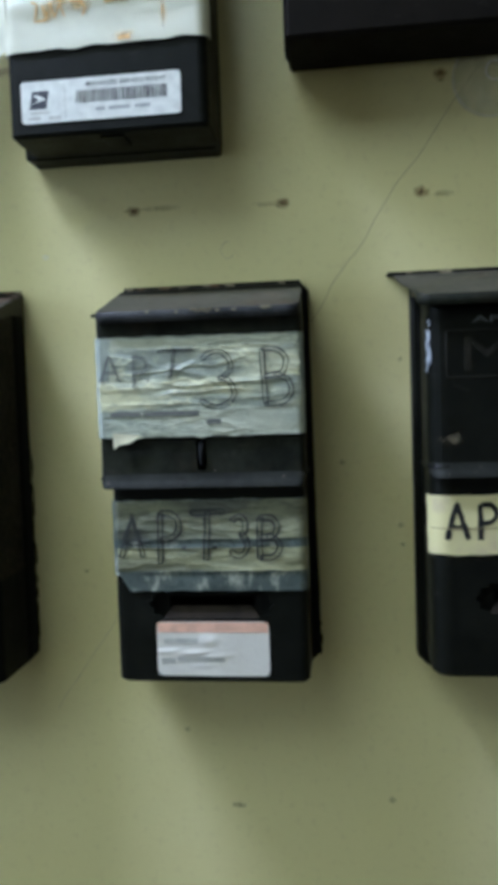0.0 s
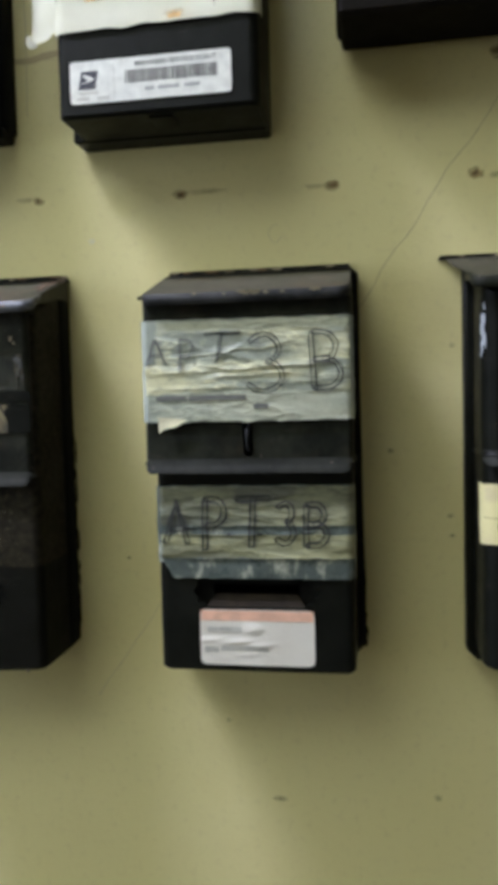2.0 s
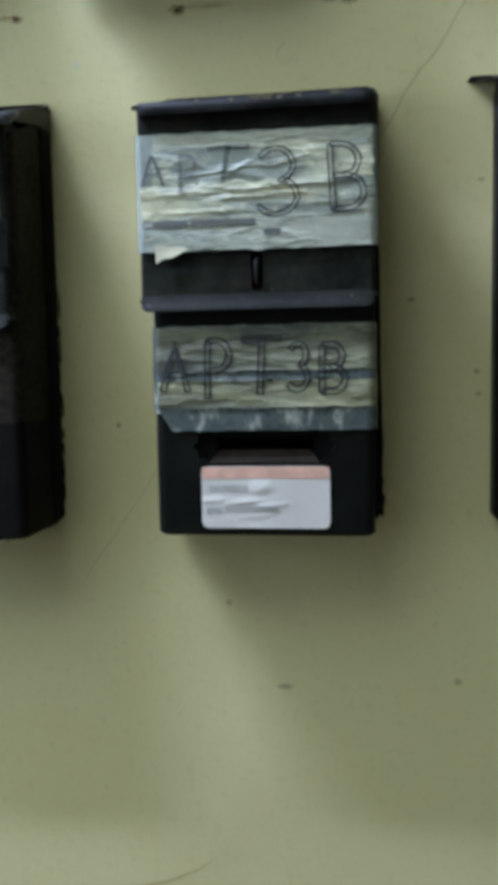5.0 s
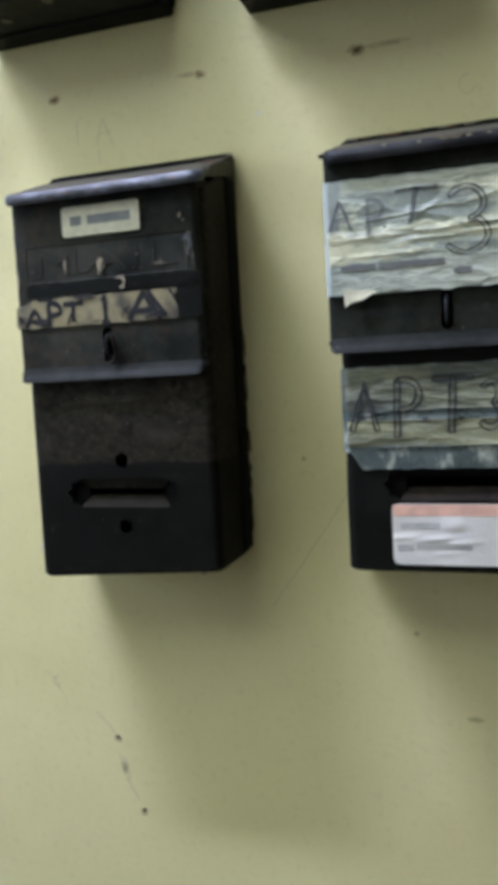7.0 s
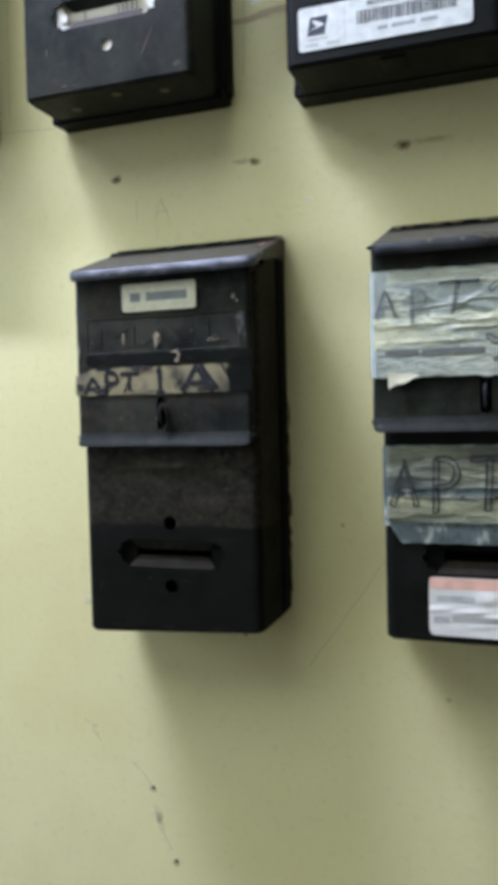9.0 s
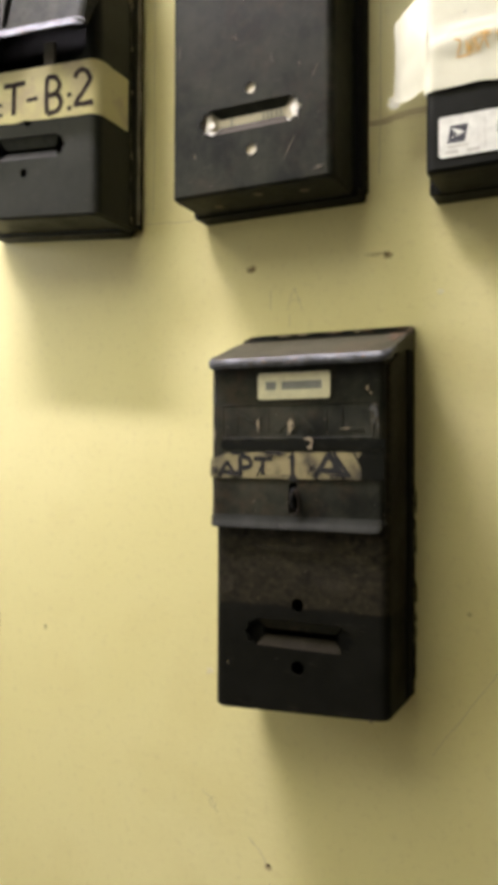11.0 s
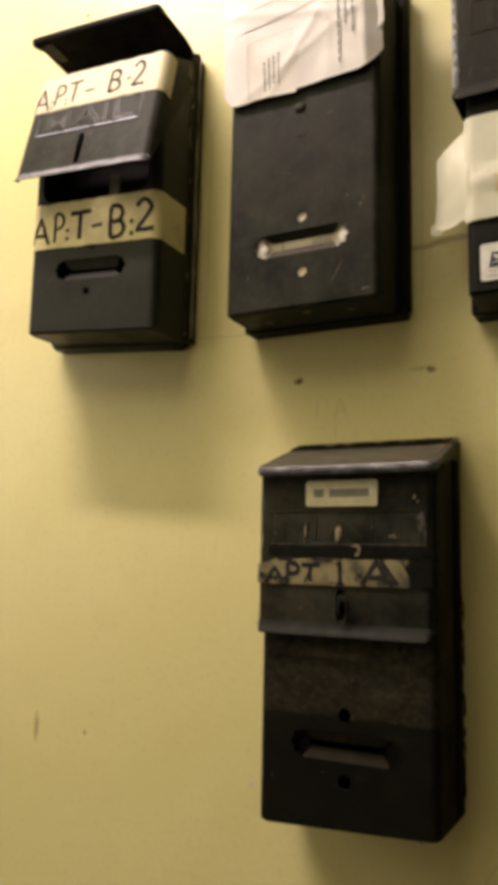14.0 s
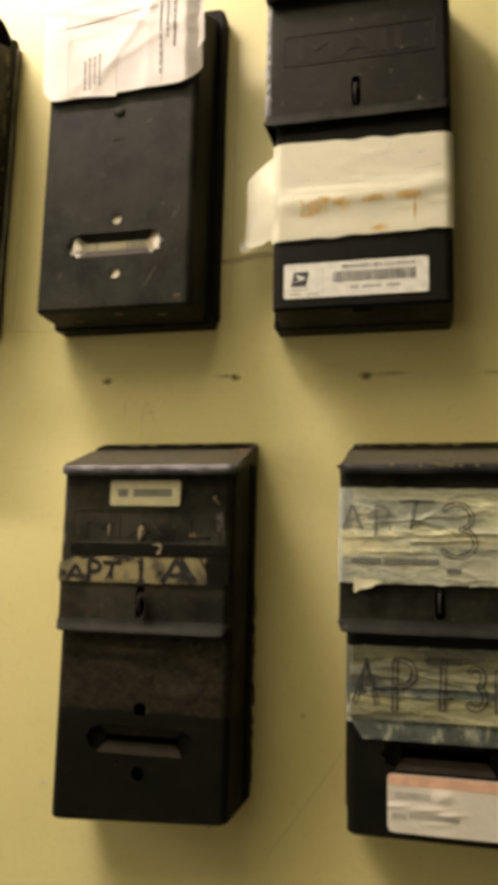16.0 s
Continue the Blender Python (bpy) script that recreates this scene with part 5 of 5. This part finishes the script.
    part("label_heading", text_mesh("MANAGED SERVICE POINT", 0.0029, 0.053, 0.0145, 0.0273, y, 0.00012, 0.008), INK, label, "dark printed heading")
    spec, x = [], -0.0190
    rng = random.Random(4)
    while x < 0.0420:
        w = rng.choice((0.0004, 0.0004, 0.0008, 0.0011))
        spec.append((x, 0.0155, x + w, 0.0235))
        x += w + rng.choice((0.0004, 0.0005, 0.0009))
    tagged(part("barcode", bars(spec, y), INK_PRINT, label), "printed barcode bars", kind="stuff")
    part("printed_bar", bars([(-0.0060, 0.0100, 0.0000, 0.0122), (0.0025, 0.0100, 0.0165, 0.0122), (0.0200, 0.0100, 0.0300, 0.0122)], y), INK_FADED, label, "pale printed bars")
    part("printed_bar", bars([(-0.0520, 0.0065, -0.0435, 0.0085), (-0.0380, 0.0065, -0.0300, 0.0085), (-0.0505, 0.0105, -0.0375, 0.0118)], y), INK_FAINT, label, "pale printed bars")
    part("rule", bars([(-0.0268, 0.0065, -0.0264, 0.0290)], y), INK_FAINT, label, "thin printed rule")
    bm = prism([(-0.0510, 0.0135), (-0.0395, 0.0135), (-0.0372, 0.0250), (-0.0487, 0.0250)], y, y - 0.00015)
    emblem = part("printed_emblem", bm, PRINT_DARK, label, "dark slanted printed emblem")
    part("emblem_stroke", prism([(-0.0478, 0.0232), (-0.0425, 0.0215), (-0.0395, 0.0195), (-0.0500, 0.0165), (-0.0440, 0.0190), (-0.0470, 0.0215)], y - 0.00016, y - 0.00025), LABEL_WHITE, emblem, "white stroke in the emblem")


# mailbox with two cream tape strips, door flap ajar
def box_two_tapes():
    root = thing("mailbox", -0.409, 1.553, "glossy black mailbox with two cream tape strips, flap ajar", "mailbox", GROUP)
    W, H, D, r = 0.150, 0.293, 0.066, 0.008
    warp = lambda c: Vector((c.x, c.y, c.z - 0.085 * c.x))
    back_pan(root, 0.160, H, -0.009, warp, BLACK, -0.005)
    holes = [emboss_hole(0.0, 0.0595), circle(0.001, 0.0815, 0.0040), circle(-0.003, 0.0375, 0.0040), opening(0.0, 0.127, 0.128, 0.232, 0.016)]
    shell(root, W, H, D, r, 0.0000, holes, BLACK_SATIN, warp, drop=0.030, foot=-0.002)
    name_slot(root, 0.0, 0.0595, D, warp, BLACK_GREY, EDGE, 0.0090)
    part("bottom_flange", prism(rounded(-0.082, -0.0050, 0.067, 0.0050, 0.003), -0.0010, -0.0205, 0.0012), BLACK_SATIN, root, warp=warp)
    part("catch", prism(rounded(0.016, 0.126, 0.027, 0.150, 0.002), -0.060, -0.0625), HOOD, root, "small steel catch", warp=warp)
    z1 = 0.262

    def ajar(c):
        a = radians(12.5)
        # the flanks of the flap run out towards its lower end
        keep = min(1.0, 0.10 + max(0.0, c.z - 0.168) / 0.045)
        y = c.y if c.y < -0.0655 else -0.0655 + (c.y + 0.0655) * keep
        dy, dz = y + 0.068, c.z - z1
        return warp(Vector((c.x, -0.068 + dy * math.cos(a) + dz * math.sin(a), z1 + dz * math.cos(a) - dy * math.sin(a))))

    door = flap(root, 0.156, 0.136, z1, 0.068, 0.003, BLACK_GREY, ajar, -0.004, (0.012, 0.046), LIP, 0.008, staple=False)
    # frame and letter edges carry their highlights as paler colour
    raised_word(door, "MAIL", 0.001, 0.2030, 0.105, 0.020, -0.0684, ajar, BLACK_SATIN, (0.125, 0.032), LIP, WORN_GLINT_STEEL)
    # pale ribbons paint the glint along the lower frame edge
    for s0, s1 in ((-0.059, -0.030), (-0.026, 0.006), (0.012, 0.032), (0.036, 0.060)):
        bm = bmesh.new()
        ribbon(bm, [(s0, 0.1878), (0.5 * (s0 + s1), 0.1876), (s1, 0.1878)], 0.0015, lambda s, z: (s + 0.001, -0.0692, z))
        part("glint_ridge", bm, GLINT_STEEL, door, "painted glint along the frame", warp=ajar)
    hood(root, 0.154, H - 0.002, 0.080, -0.010, -0.001, MATT_DARK, BLACK, warp, corner=0.004, cheeks=())
    part("hinge_knuckle", prism(circle(-0.0080, 0.2905, 0.0052, 14), 0.0690, 0.0755, 0.0008), BLACK_GREY, root, "rolled end of the lid hinge", warp=lambda c: warp(Vector((c.y, c.x, c.z))))
    place = lambda s, z: (lambda p: (p[0] + 0.003 + p[2] * 0.0008, p[1] + p[3] * 0.0008, z))(wrap(s, 0.156, 0.068, 0.008))
    tape = part("tape_strip", sheet(-0.078, 0.089, 0.2165, 0.2600, place, 0.003, torn(0.001, 5.0)), TAPE_PALE, root, "pale masking tape lettered in marker", warp=ajar)
    ink = over(place)
    for ch, s, z, w, h, k in (("A", -0.0745, 0.2185, 0.020, 0.027, 0.0034), (":", -0.0555, 0.2190, 0.007, 0.014, 0.0026), (":", -0.0375, 0.2200, 0.007, 0.012, 0.0026), ("P", -0.0495, 0.2215, 0.014, 0.025, 0.0034), ("T", -0.0335, 0.2220, 0.017, 0.025, 0.0036), ("-", -0.013, 0.2240, 0.014, 0.018, 0.0032), ("B", 0.0160, 0.2245, 0.016, 0.025, 0.0042), (".", 0.035, 0.2250, 0.008, 0.022, 0.0036), ("2", 0.0430, 0.2255, 0.016, 0.028, 0.0040)):
        part("hand_lettering", hand_letter(ch, s, z, w, h, k, ink), INK_BROWN, tape, "faded marker letter", warp=ajar)
    place2 = lambda s, z: (lambda p: (p[0] + p[2] * 0.0006, p[1] + p[3] * 0.0006, z))(wrap(s, W, D, r))
    tape = part("tape_strip", sheet(-0.076, 0.115, 0.0820, 0.1275, place2, 0.003, torn(0.001, 6.0)), TAPE_CREAM, root, "cream masking tape lettered in marker", warp=warp)
    ink = over(place2)
    for ch, s, z, w, h, k in (("A", -0.0725, 0.0865, 0.022, 0.027, 0.0044), ("P", -0.046, 0.0880, 0.016, 0.028, 0.0040), (":", -0.033, 0.0875, 0.009, 0.018, 0.0038), ("T", -0.0250, 0.0885, 0.024, 0.027, 0.0058), ("-", 0.000, 0.0880, 0.014, 0.026, 0.0042), ("B", 0.0205, 0.0860, 0.021, 0.031, 0.0054), (":", 0.0425, 0.0850, 0.009, 0.024, 0.0042), ("2", 0.0515, 0.0895, 0.021, 0.030, 0.0054)):
        part("hand_lettering", hand_letter(ch, s, z, w, h, k, ink), INK_BROWN, tape, "faded marker letter", warp=warp)
    # back-pan rim along the flank: rubbed edges, gloss highlight painted as pale streaks
    rim = part("pan_rim", sheet(0.0, 0.0195, 0.0010, 0.2890, lambda s, z: (0.0752 + 0.0004 * (s < 0.017), -s, z), 0.0022, torn(0.0014, 6.0)), BLACK_GREY, root, "rubbed rim of the back pan", warp=warp)
    rng = random.Random(17)
    for line, m in ((0.0188, WORN_LIT_OLIVE), (0.0172, CHIP_GLINT_TAN)):
        z = 0.004
        while z < 0.270:
            long = rng.uniform(0.010, 0.045) if m is WORN_LIT_OLIVE else rng.uniform(0.003, 0.008)
            bm = bmesh.new()
            pts = [(line + rng.uniform(-0.0008, 0.0008), z + long * k / 4) for k in range(5)]
            ribbon(bm, pts, rng.uniform(0.0012, 0.0026), lambda s, zz: (0.0760, -s, min(zz, 0.289)), taper=True)
            part("worn_lit_edge", bm, m, rim, "worn edge with painted highlight", warp=warp)
            z += long + (rng.uniform(0.004, 0.014) if m is WORN_LIT_OLIVE else rng.uniform(0.03, 0.06))
    # flange added to carry the lit outer edge in its pale colour
    part("pan_flange", sheet(0.0758, 0.0796, 0.0040, 0.2860, lambda s, z: (s, -0.0092, z), 0.0014, torn(0.0026, 9.0)), WORN_LIT_FLANGE, rim, "rubbed olive flange, paled as a lit edge", warp=warp)
    part("lid_patch", sheet(-0.074, -0.060, -0.070, -0.045, lambda s, z: (s, z, 0.2985 + 0.010 * (-z / 0.080) - 0.0092), 0.002, torn(0.003, 8.0)), WORN_LIT_OLIVE, root, "pale patch under the lid", warp=warp)
    for i in range(5):
        part("chip_or_glint", blotch(0.0, 0.0, 0.003, 0.009, 0.0, i * 2.1 + 1, rough=0.9), CHIP_TAN, root, "chipped flank", warp=lambda c, z=0.20 + 0.017 * i: warp(Vector((0.0752 - c.y, -0.018 + c.x + 0.004 * math.sin(z * 300), z + c.z))))


# mailbox with raised lettering, rounder corners and a wide lid
def box_wide_lid():
    root = thing("mailbox", 0.274, 1.166, "glossy black mailbox with raised lettering, wide lid and cream tape", "mailbox", GROUP)
    W, H, D, r = 0.138, 0.278, 0.062, 0.012
    back_pan(root, 0.150, H - 0.004, 0.0, None, BLACK_CLEAN)
    shell(root, W, H, D, r, 0.0, [emboss_hole(0.0, 0.060), opening(0.0, 0.10, 0.150, 0.232)], BLACK_CLEAN, None, foot=0.008)
    name_slot(root, 0.0, 0.060, D, None, BLACK, tips=BLACK)
    door = flap(root, 0.140, 0.139, 0.243, 0.0660, 0.0, BLACK_CLEAN, None, 0.0, (0.010, 0.034), None, 0.012)
    raised_word(door, "MAIL", 0.0, 0.217, 0.094, 0.021, -0.0660, None, RUBBED, (0.117, 0.031))
    part("raised_word", text_mesh("APARTMENT", 0.0040, 0.083, 0.0, 0.2385, -0.0658, 0.0006), PALE_WORD, door, "small pale raised word")
    lid = hood(root, 0.150, H, 0.074, 0.024, 0.0, HOOD, BLACK_GREY, None, back_extra=0.016)
    edge_chips(lid, 0.176, H, 0.0, 5, 63)
    place = crumple(W, D, r, 0.0004, 21.0, 0.0006, 1.0)
    tape = part("tape_strip", sheet(-0.080, 0.080, 0.0885, 0.1270, place, 0.0022, torn(0.0012, 2.0)), TAPE_CREAM, root, "cream masking tape lettered in marker")
    ink = over(place)
    for ch, s, z, w, h in (("A", -0.0590, 0.0985, 0.0140, 0.0235), ("P", -0.0400, 0.0985, 0.0150, 0.0225), ("T", -0.0200, 0.0985, 0.018, 0.0225)):
        part("hand_lettering", hand_letter(ch, s, z, w, h, 0.0038, ink), INK, tape, "black marker letter")
    for k, (a, z, rx, rz) in enumerate(((0.0, 0.2265, 0.0016, 0.0050), (0.0012, 0.2190, 0.0011, 0.0060), (-0.0006, 0.2110, 0.0009, 0.0035), (0.0016, 0.2370, 0.0008, 0.0018))):
        part("chip_or_glint", blotch(a, 0.0, rx, rz, 0.0, 2.0 + k * 1.7, rough=1.6), CHIP_PALE, door, "bare metal chip", warp=lambda c, z=z: Vector((-0.0688 + c.x * 0.55 + c.y, -0.0605 - c.x * 0.8 + c.y, z + c.z)))
    # two pale upright streaks low on the left flank
    for z0, z1 in ((0.0120, 0.0330), (0.0360, 0.0420)):
        bm = bmesh.new()
        ribbon(bm, wobble([(0.016, z0), (0.0165, 0.5 * (z0 + z1)), (0.016, z1)], 0.0006, z0 * 50), 0.0012, lambda s, z: (-0.0693, -s, z), taper=True)
        part("scratch", bm, CHIP_GLINT_TAN, root, "pale streak on the flank")
    part("tape_seam", sheet(-0.070, 0.074, 0.1052, 0.1060, over(place, 0.0003), 0.002, torn(0.0006, 5.0)), SEAM, tape, "torn seam in the tape")
    worn_patch(door, -0.0560, 0.1640, 0.0085, 0.0045, -0.0663, CHIP_FILM_TAN, "tan scraped patch")


# large black box above, only its lower end in view
def box_upper():
    root = thing("mailbox", 0.194, 1.590, "plain black steel mailbox, dull and dented", "mailbox", GROUP)
    W, H, D, r = 0.150, 0.280, 0.062, 0.003
    back_pan(root, 0.155, H, 0.0, None, BROWN_BLACK, 0.003)
    shell(root, W, H, D, r, 0.001, [opening(0.0, 0.10, 0.150, 0.230)], BROWN_BLACK, None, foot=-0.003)
    flap(root, 0.155, 0.138, 0.245, 0.066, 0.0, BROWN_BLACK, None, 0.0, (0.008, 0.034), BROWN_BLACK)
    hood(root, 0.155, H, 0.076, 0.024, 0.0, HOOD, BROWN_BLACK, None)

    cup = thing("suction_cup", 0.259, 1.576, "clear plastic suction cup stuck to the wall", "suction cup")
    bm = bmesh.new()
    rings = []
    for rr, y in ((0.0275, -0.0004), (0.0270, -0.0016), (0.020, -0.0030), (0.012, -0.0050), (0.0065, -0.0065), (0.0055, -0.0110), (0.0065, -0.0130), (0.004, -0.0140)):
        rings.append([bm.verts.new((a, y, b)) for a, b in circle(0, 0, rr, 32)])
    for a, b in zip(rings, rings[1:]):
        for i in range(32):
            bm.faces.new((a[i], a[(i + 1) % 32], b[(i + 1) % 32], b[i]))
    bm.faces.new(rings[0])
    bm.faces.new(rings[-1])
    part("cup", bm, PLASTIC, cup)
    bm = bmesh.new()
    ribbon(bm, arc(0.0, 0.0, 0.0268, 0.0268, 0, 360, 48), 0.0010, lambda s, z: (s, -0.0022, z))
    part("rim", bm, PLASTIC_RIM, cup, "thickened plastic rim")
    bm = bmesh.new()
    ribbon(bm, arc(0.0, 0.0, 0.0064, 0.0064, 0, 360, 24), 0.0014, lambda s, z: (s, -0.0134, z))
    part("knob_edge", bm, PLASTIC_RIM, cup, "glossy knob edge")


box_old_label()
box_crumpled_tape()
box_open_front()
box_barcode()
box_two_tapes()
box_wide_lid()
box_upper()


# ---- marks on the wall ----
def wall_film(name, x, z, rx, rz, material, label, lift=0.0006):
    part(name, prism(rounded(x - rx, z - rz, x + rx, z + rz, min(rx, rz) * 0.5, 2), -lift + 0.0002, -lift), material, wall_north, label)


def wall_line(name, pts, width, material, label, lift=0.0003, jag=0.0, taper=False):
    rng = random.Random(len(pts) * 7 + int(width * 1e5))
    fine = [pts[0]]
    for (a, b), (c, d) in zip(pts, pts[1:]):
        n = max(1, int(math.hypot(c - a, d - b) / 0.008)) if jag else 1
        for i in range(1, n + 1):
            fine.append((a + (c - a) * i / n + jag * rng.uniform(-1, 1), b + (d - b) * i / n + jag * rng.uniform(-1, 1)))
    bm = bmesh.new()
    ribbon(bm, fine, width, lambda s, z: (s, -lift, z), 0.003, taper)
    part(name, bm, material, wall_north, label)


for x, z, k in ((-0.2252, 1.5025, 1.0), (-0.1082, 1.502, 0.9), (0.0, 1.500, 1.1), (0.111, 1.499, 1.1), (0.209, 1.501, 1.2)):
    wall_film("rust_stain", x, z, 0.0066 * k, 0.0042 * k, STAIN_RUST, "rust-stained screw hole")
    part("screw_hole", blotch(x, z, 0.0007 * k, 0.0006 * k, -0.0008, x * 40, rough=0.5), DARK_HOLE, wall_north, "small dark screw hole")
for x, z, rx in ((0.022, 1.501, 0.020), (0.098, 1.4995, 0.012), (-0.118, 1.5035, 0.012), (0.225, 1.499, 0.012)):
    wall_film("rust_run", x, z, rx, 0.0028, STAIN_RUN, "faint brown rust smear", 0.0004)
for x, z, r in ((0.149, 1.311, 0.0022), (-0.047, 1.232, 0.0016), (0.027, 1.110, 0.0022), (0.179, 1.059, 0.0028), (0.190, 1.264, 0.0024), (0.191, 1.250, 0.0018), (0.192, 1.384, 0.0020), (0.186, 1.604, 0.0028), (-0.019, 1.423, 0.0022)):
    wall_film("speck", x, z, r * 1.5, r * 1.2, STAIN_GREY, "dark speck on the paint")
wall_film("rust_stain", -0.487, 1.941, 0.0050, 0.0040, STAIN_RUST, "rust-stained screw hole")
wall_film("smudge", 0.065, 1.052, 0.008, 0.0030, STAIN_GREY, "grey scuff on the paint")
wall_film("smudge", -0.500, 1.183, 0.0045, 0.020, STAIN_BROWN, "brown smudge on the paint")
wall_film("smudge", 0.224, 1.581, 0.006, 0.006, STAIN_RUST, "dark stain by the suction cup")
wall_film("smudge", -0.440, 1.185, 0.003, 0.004, STAIN_BROWN, "brown smudge on the paint")
rng = random.Random(11)
for i in range(11):
    z = 1.188 + 0.0135 * i + rng.uniform(-0.003, 0.003)
    part("paint_flake", blotch(-0.0872 + rng.uniform(-0.0006, 0.0008), z, rng.uniform(0.0004, 0.0009), rng.uniform(0.003, 0.009), -0.0004, i * 1.7, rough=0.8), BLACK_GREY, wall_north, "black overpaint at a mailbox edge")
for x, z in ((-0.208, 1.013), (-0.189, 0.955)):
    part("screw_hole", blotch(x, z, 0.0030, 0.0028, -0.0002, x * 30, rough=0.7), RIDGE, wall_north, "chipped plaster round a nail hole")
    part("nail_hole", blotch(x + 0.0006, z + 0.0014, 0.0015, 0.0013, -0.0006, x * 20, rough=0.4), DARK_HOLE, wall_north, "small dark nail hole")
wall_line("scratch", [(-0.226, 1.033), (-0.216, 1.026), (-0.209, 1.015)], 0.0007, INK_PENCIL, "thin scratch", jag=0.0008)
wall_line("scratch", [(-0.207, 1.000), (-0.202, 0.985), (-0.194, 0.963)], 0.0007, INK_PENCIL, "thin scratch", jag=0.0016)
wall_line("scratch", [(-0.2045, 0.998), (-0.2000, 0.992), (-0.2040, 0.989), (-0.1985, 0.984), (-0.2010, 0.980)], 0.0006, SCRATCH, "thin scratch", jag=0.0008)
wall_line("scratch", [(-0.2065, 0.994), (-0.2030, 0.984), (-0.1985, 0.975)], 0.0005, SCRATCH, "thin scratch", jag=0.0012)
wall_line("scratch", arc(-0.2590, 1.0560, 0.0032, 0.0040, 60, 330, 8), 0.0006, SCRATCH, "looped scratch")
wall_line("scratch", [(-0.2585, 1.0525), (-0.2545, 1.0470)], 0.0006, SCRATCH, "thin scratch")
wall_film("smudge", -0.203, 0.989, 0.004, 0.007, STAIN_GREY, "grey scuff on the paint")
wall_line("scratch", [(-0.270, 1.064), (-0.262, 1.060), (-0.257, 1.052)], 0.0006, INK_PENCIL, "thin scratch", jag=0.0012)
wall_line("pencil_mark", [(-0.207, 1.484), (-0.207, 1.467)], 0.0006, INK_PENCIL, "faint pencil mark")
wall_line("pencil_mark", [(-0.192, 1.466), (-0.186, 1.484), (-0.179, 1.466)], 0.0006, INK_PENCIL, "faint pencil mark")
wall_line("pencil_mark", [(-0.190, 1.473), (-0.180, 1.474)], 0.0006, INK_PENCIL, "faint pencil mark")
wall_line("pencil_mark", [(-0.190, 1.462), (-0.190, 1.452)], 0.0006, INK_PENCIL, "faint pencil mark")
wall_line("crack", [(0.262, 1.600), (0.234, 1.564), (0.205, 1.523), (0.190, 1.506), (0.167, 1.468), (0.150, 1.446), (0.134, 1.421), (0.110, 1.388)], 0.0006, CRACK, "hairline crack in the plaster", jag=0.0010)
wall_line("crack", [(-0.010, 1.215), (-0.026, 1.193), (-0.045, 1.166), (-0.067, 1.137), (-0.075, 1.125)], 0.0005, INK_PENCIL, "hairline crack in the plaster", jag=0.0009)
wall_line("paint_ridge", [(-0.128, 1.606), (-0.110, 1.606), (-0.085, 1.609), (-0.066, 1.607)], 0.0060, RIDGE, "rough paint ridge", 0.0004, 0.0008)
wall_line("paint_ridge", [(-0.128, 1.6035), (-0.100, 1.6045), (-0.066, 1.605)], 0.0005, RIDGE, "rough paint ridge", 0.0009, 0.0006)
wall_line("paint_ridge", [(-0.330, 1.553), (-0.300, 1.551), (-0.272, 1.549)], 0.0006, INK_PENCIL, "fine line in the paint", 0.0003, 0.0006)
wall_line("drip_stain", [(-0.080, 0.891), (-0.055, 0.894), (-0.018, 0.908), (0.000, 0.916), (0.015, 0.926)], 0.0015, DRIP, "ochre drip stain", 0.0003, 0.0009, True)
part("paint_blob", blotch(-0.068, 1.470, 0.0022, 0.0018, -0.0004, 3.1), LABEL_CREAM, wall_north, "dried paint blob")
part("paint_curl", blotch(-0.2625, 1.165, 0.0035, 0.0022, -0.0006, 5.1, rough=0.8), TAPE_PALE, wall_north, "lifted paint curl")
wall_line("paint_ridge", arc(0.070, 1.468, 0.0050, 0.0060, 70, 330, 12), 0.0004, INK_PENCIL, "faint ring in the paint", jag=0.0004)
wall_line("paint_ridge", [(-0.1150, 1.565), (-0.1138, 1.640), (-0.1145, 1.720), (-0.1140, 1.815)], 0.0006, INK_PENCIL, "old paint ridge beside a mailbox", jag=0.0006)
wall_line("paint_ridge", [(-0.3215, 1.560), (-0.3205, 1.650), (-0.3210, 1.760)], 0.0006, INK_PENCIL, "old paint ridge beside a mailbox", jag=0.0006)
wall_line("paint_ridge", [(0.120, 1.5912), (0.135, 1.5905), (0.180, 1.5918), (0.225, 1.5922)], 0.0016, RIDGE, "paint ridge along a mailbox edge", 0.0005, 0.0006)
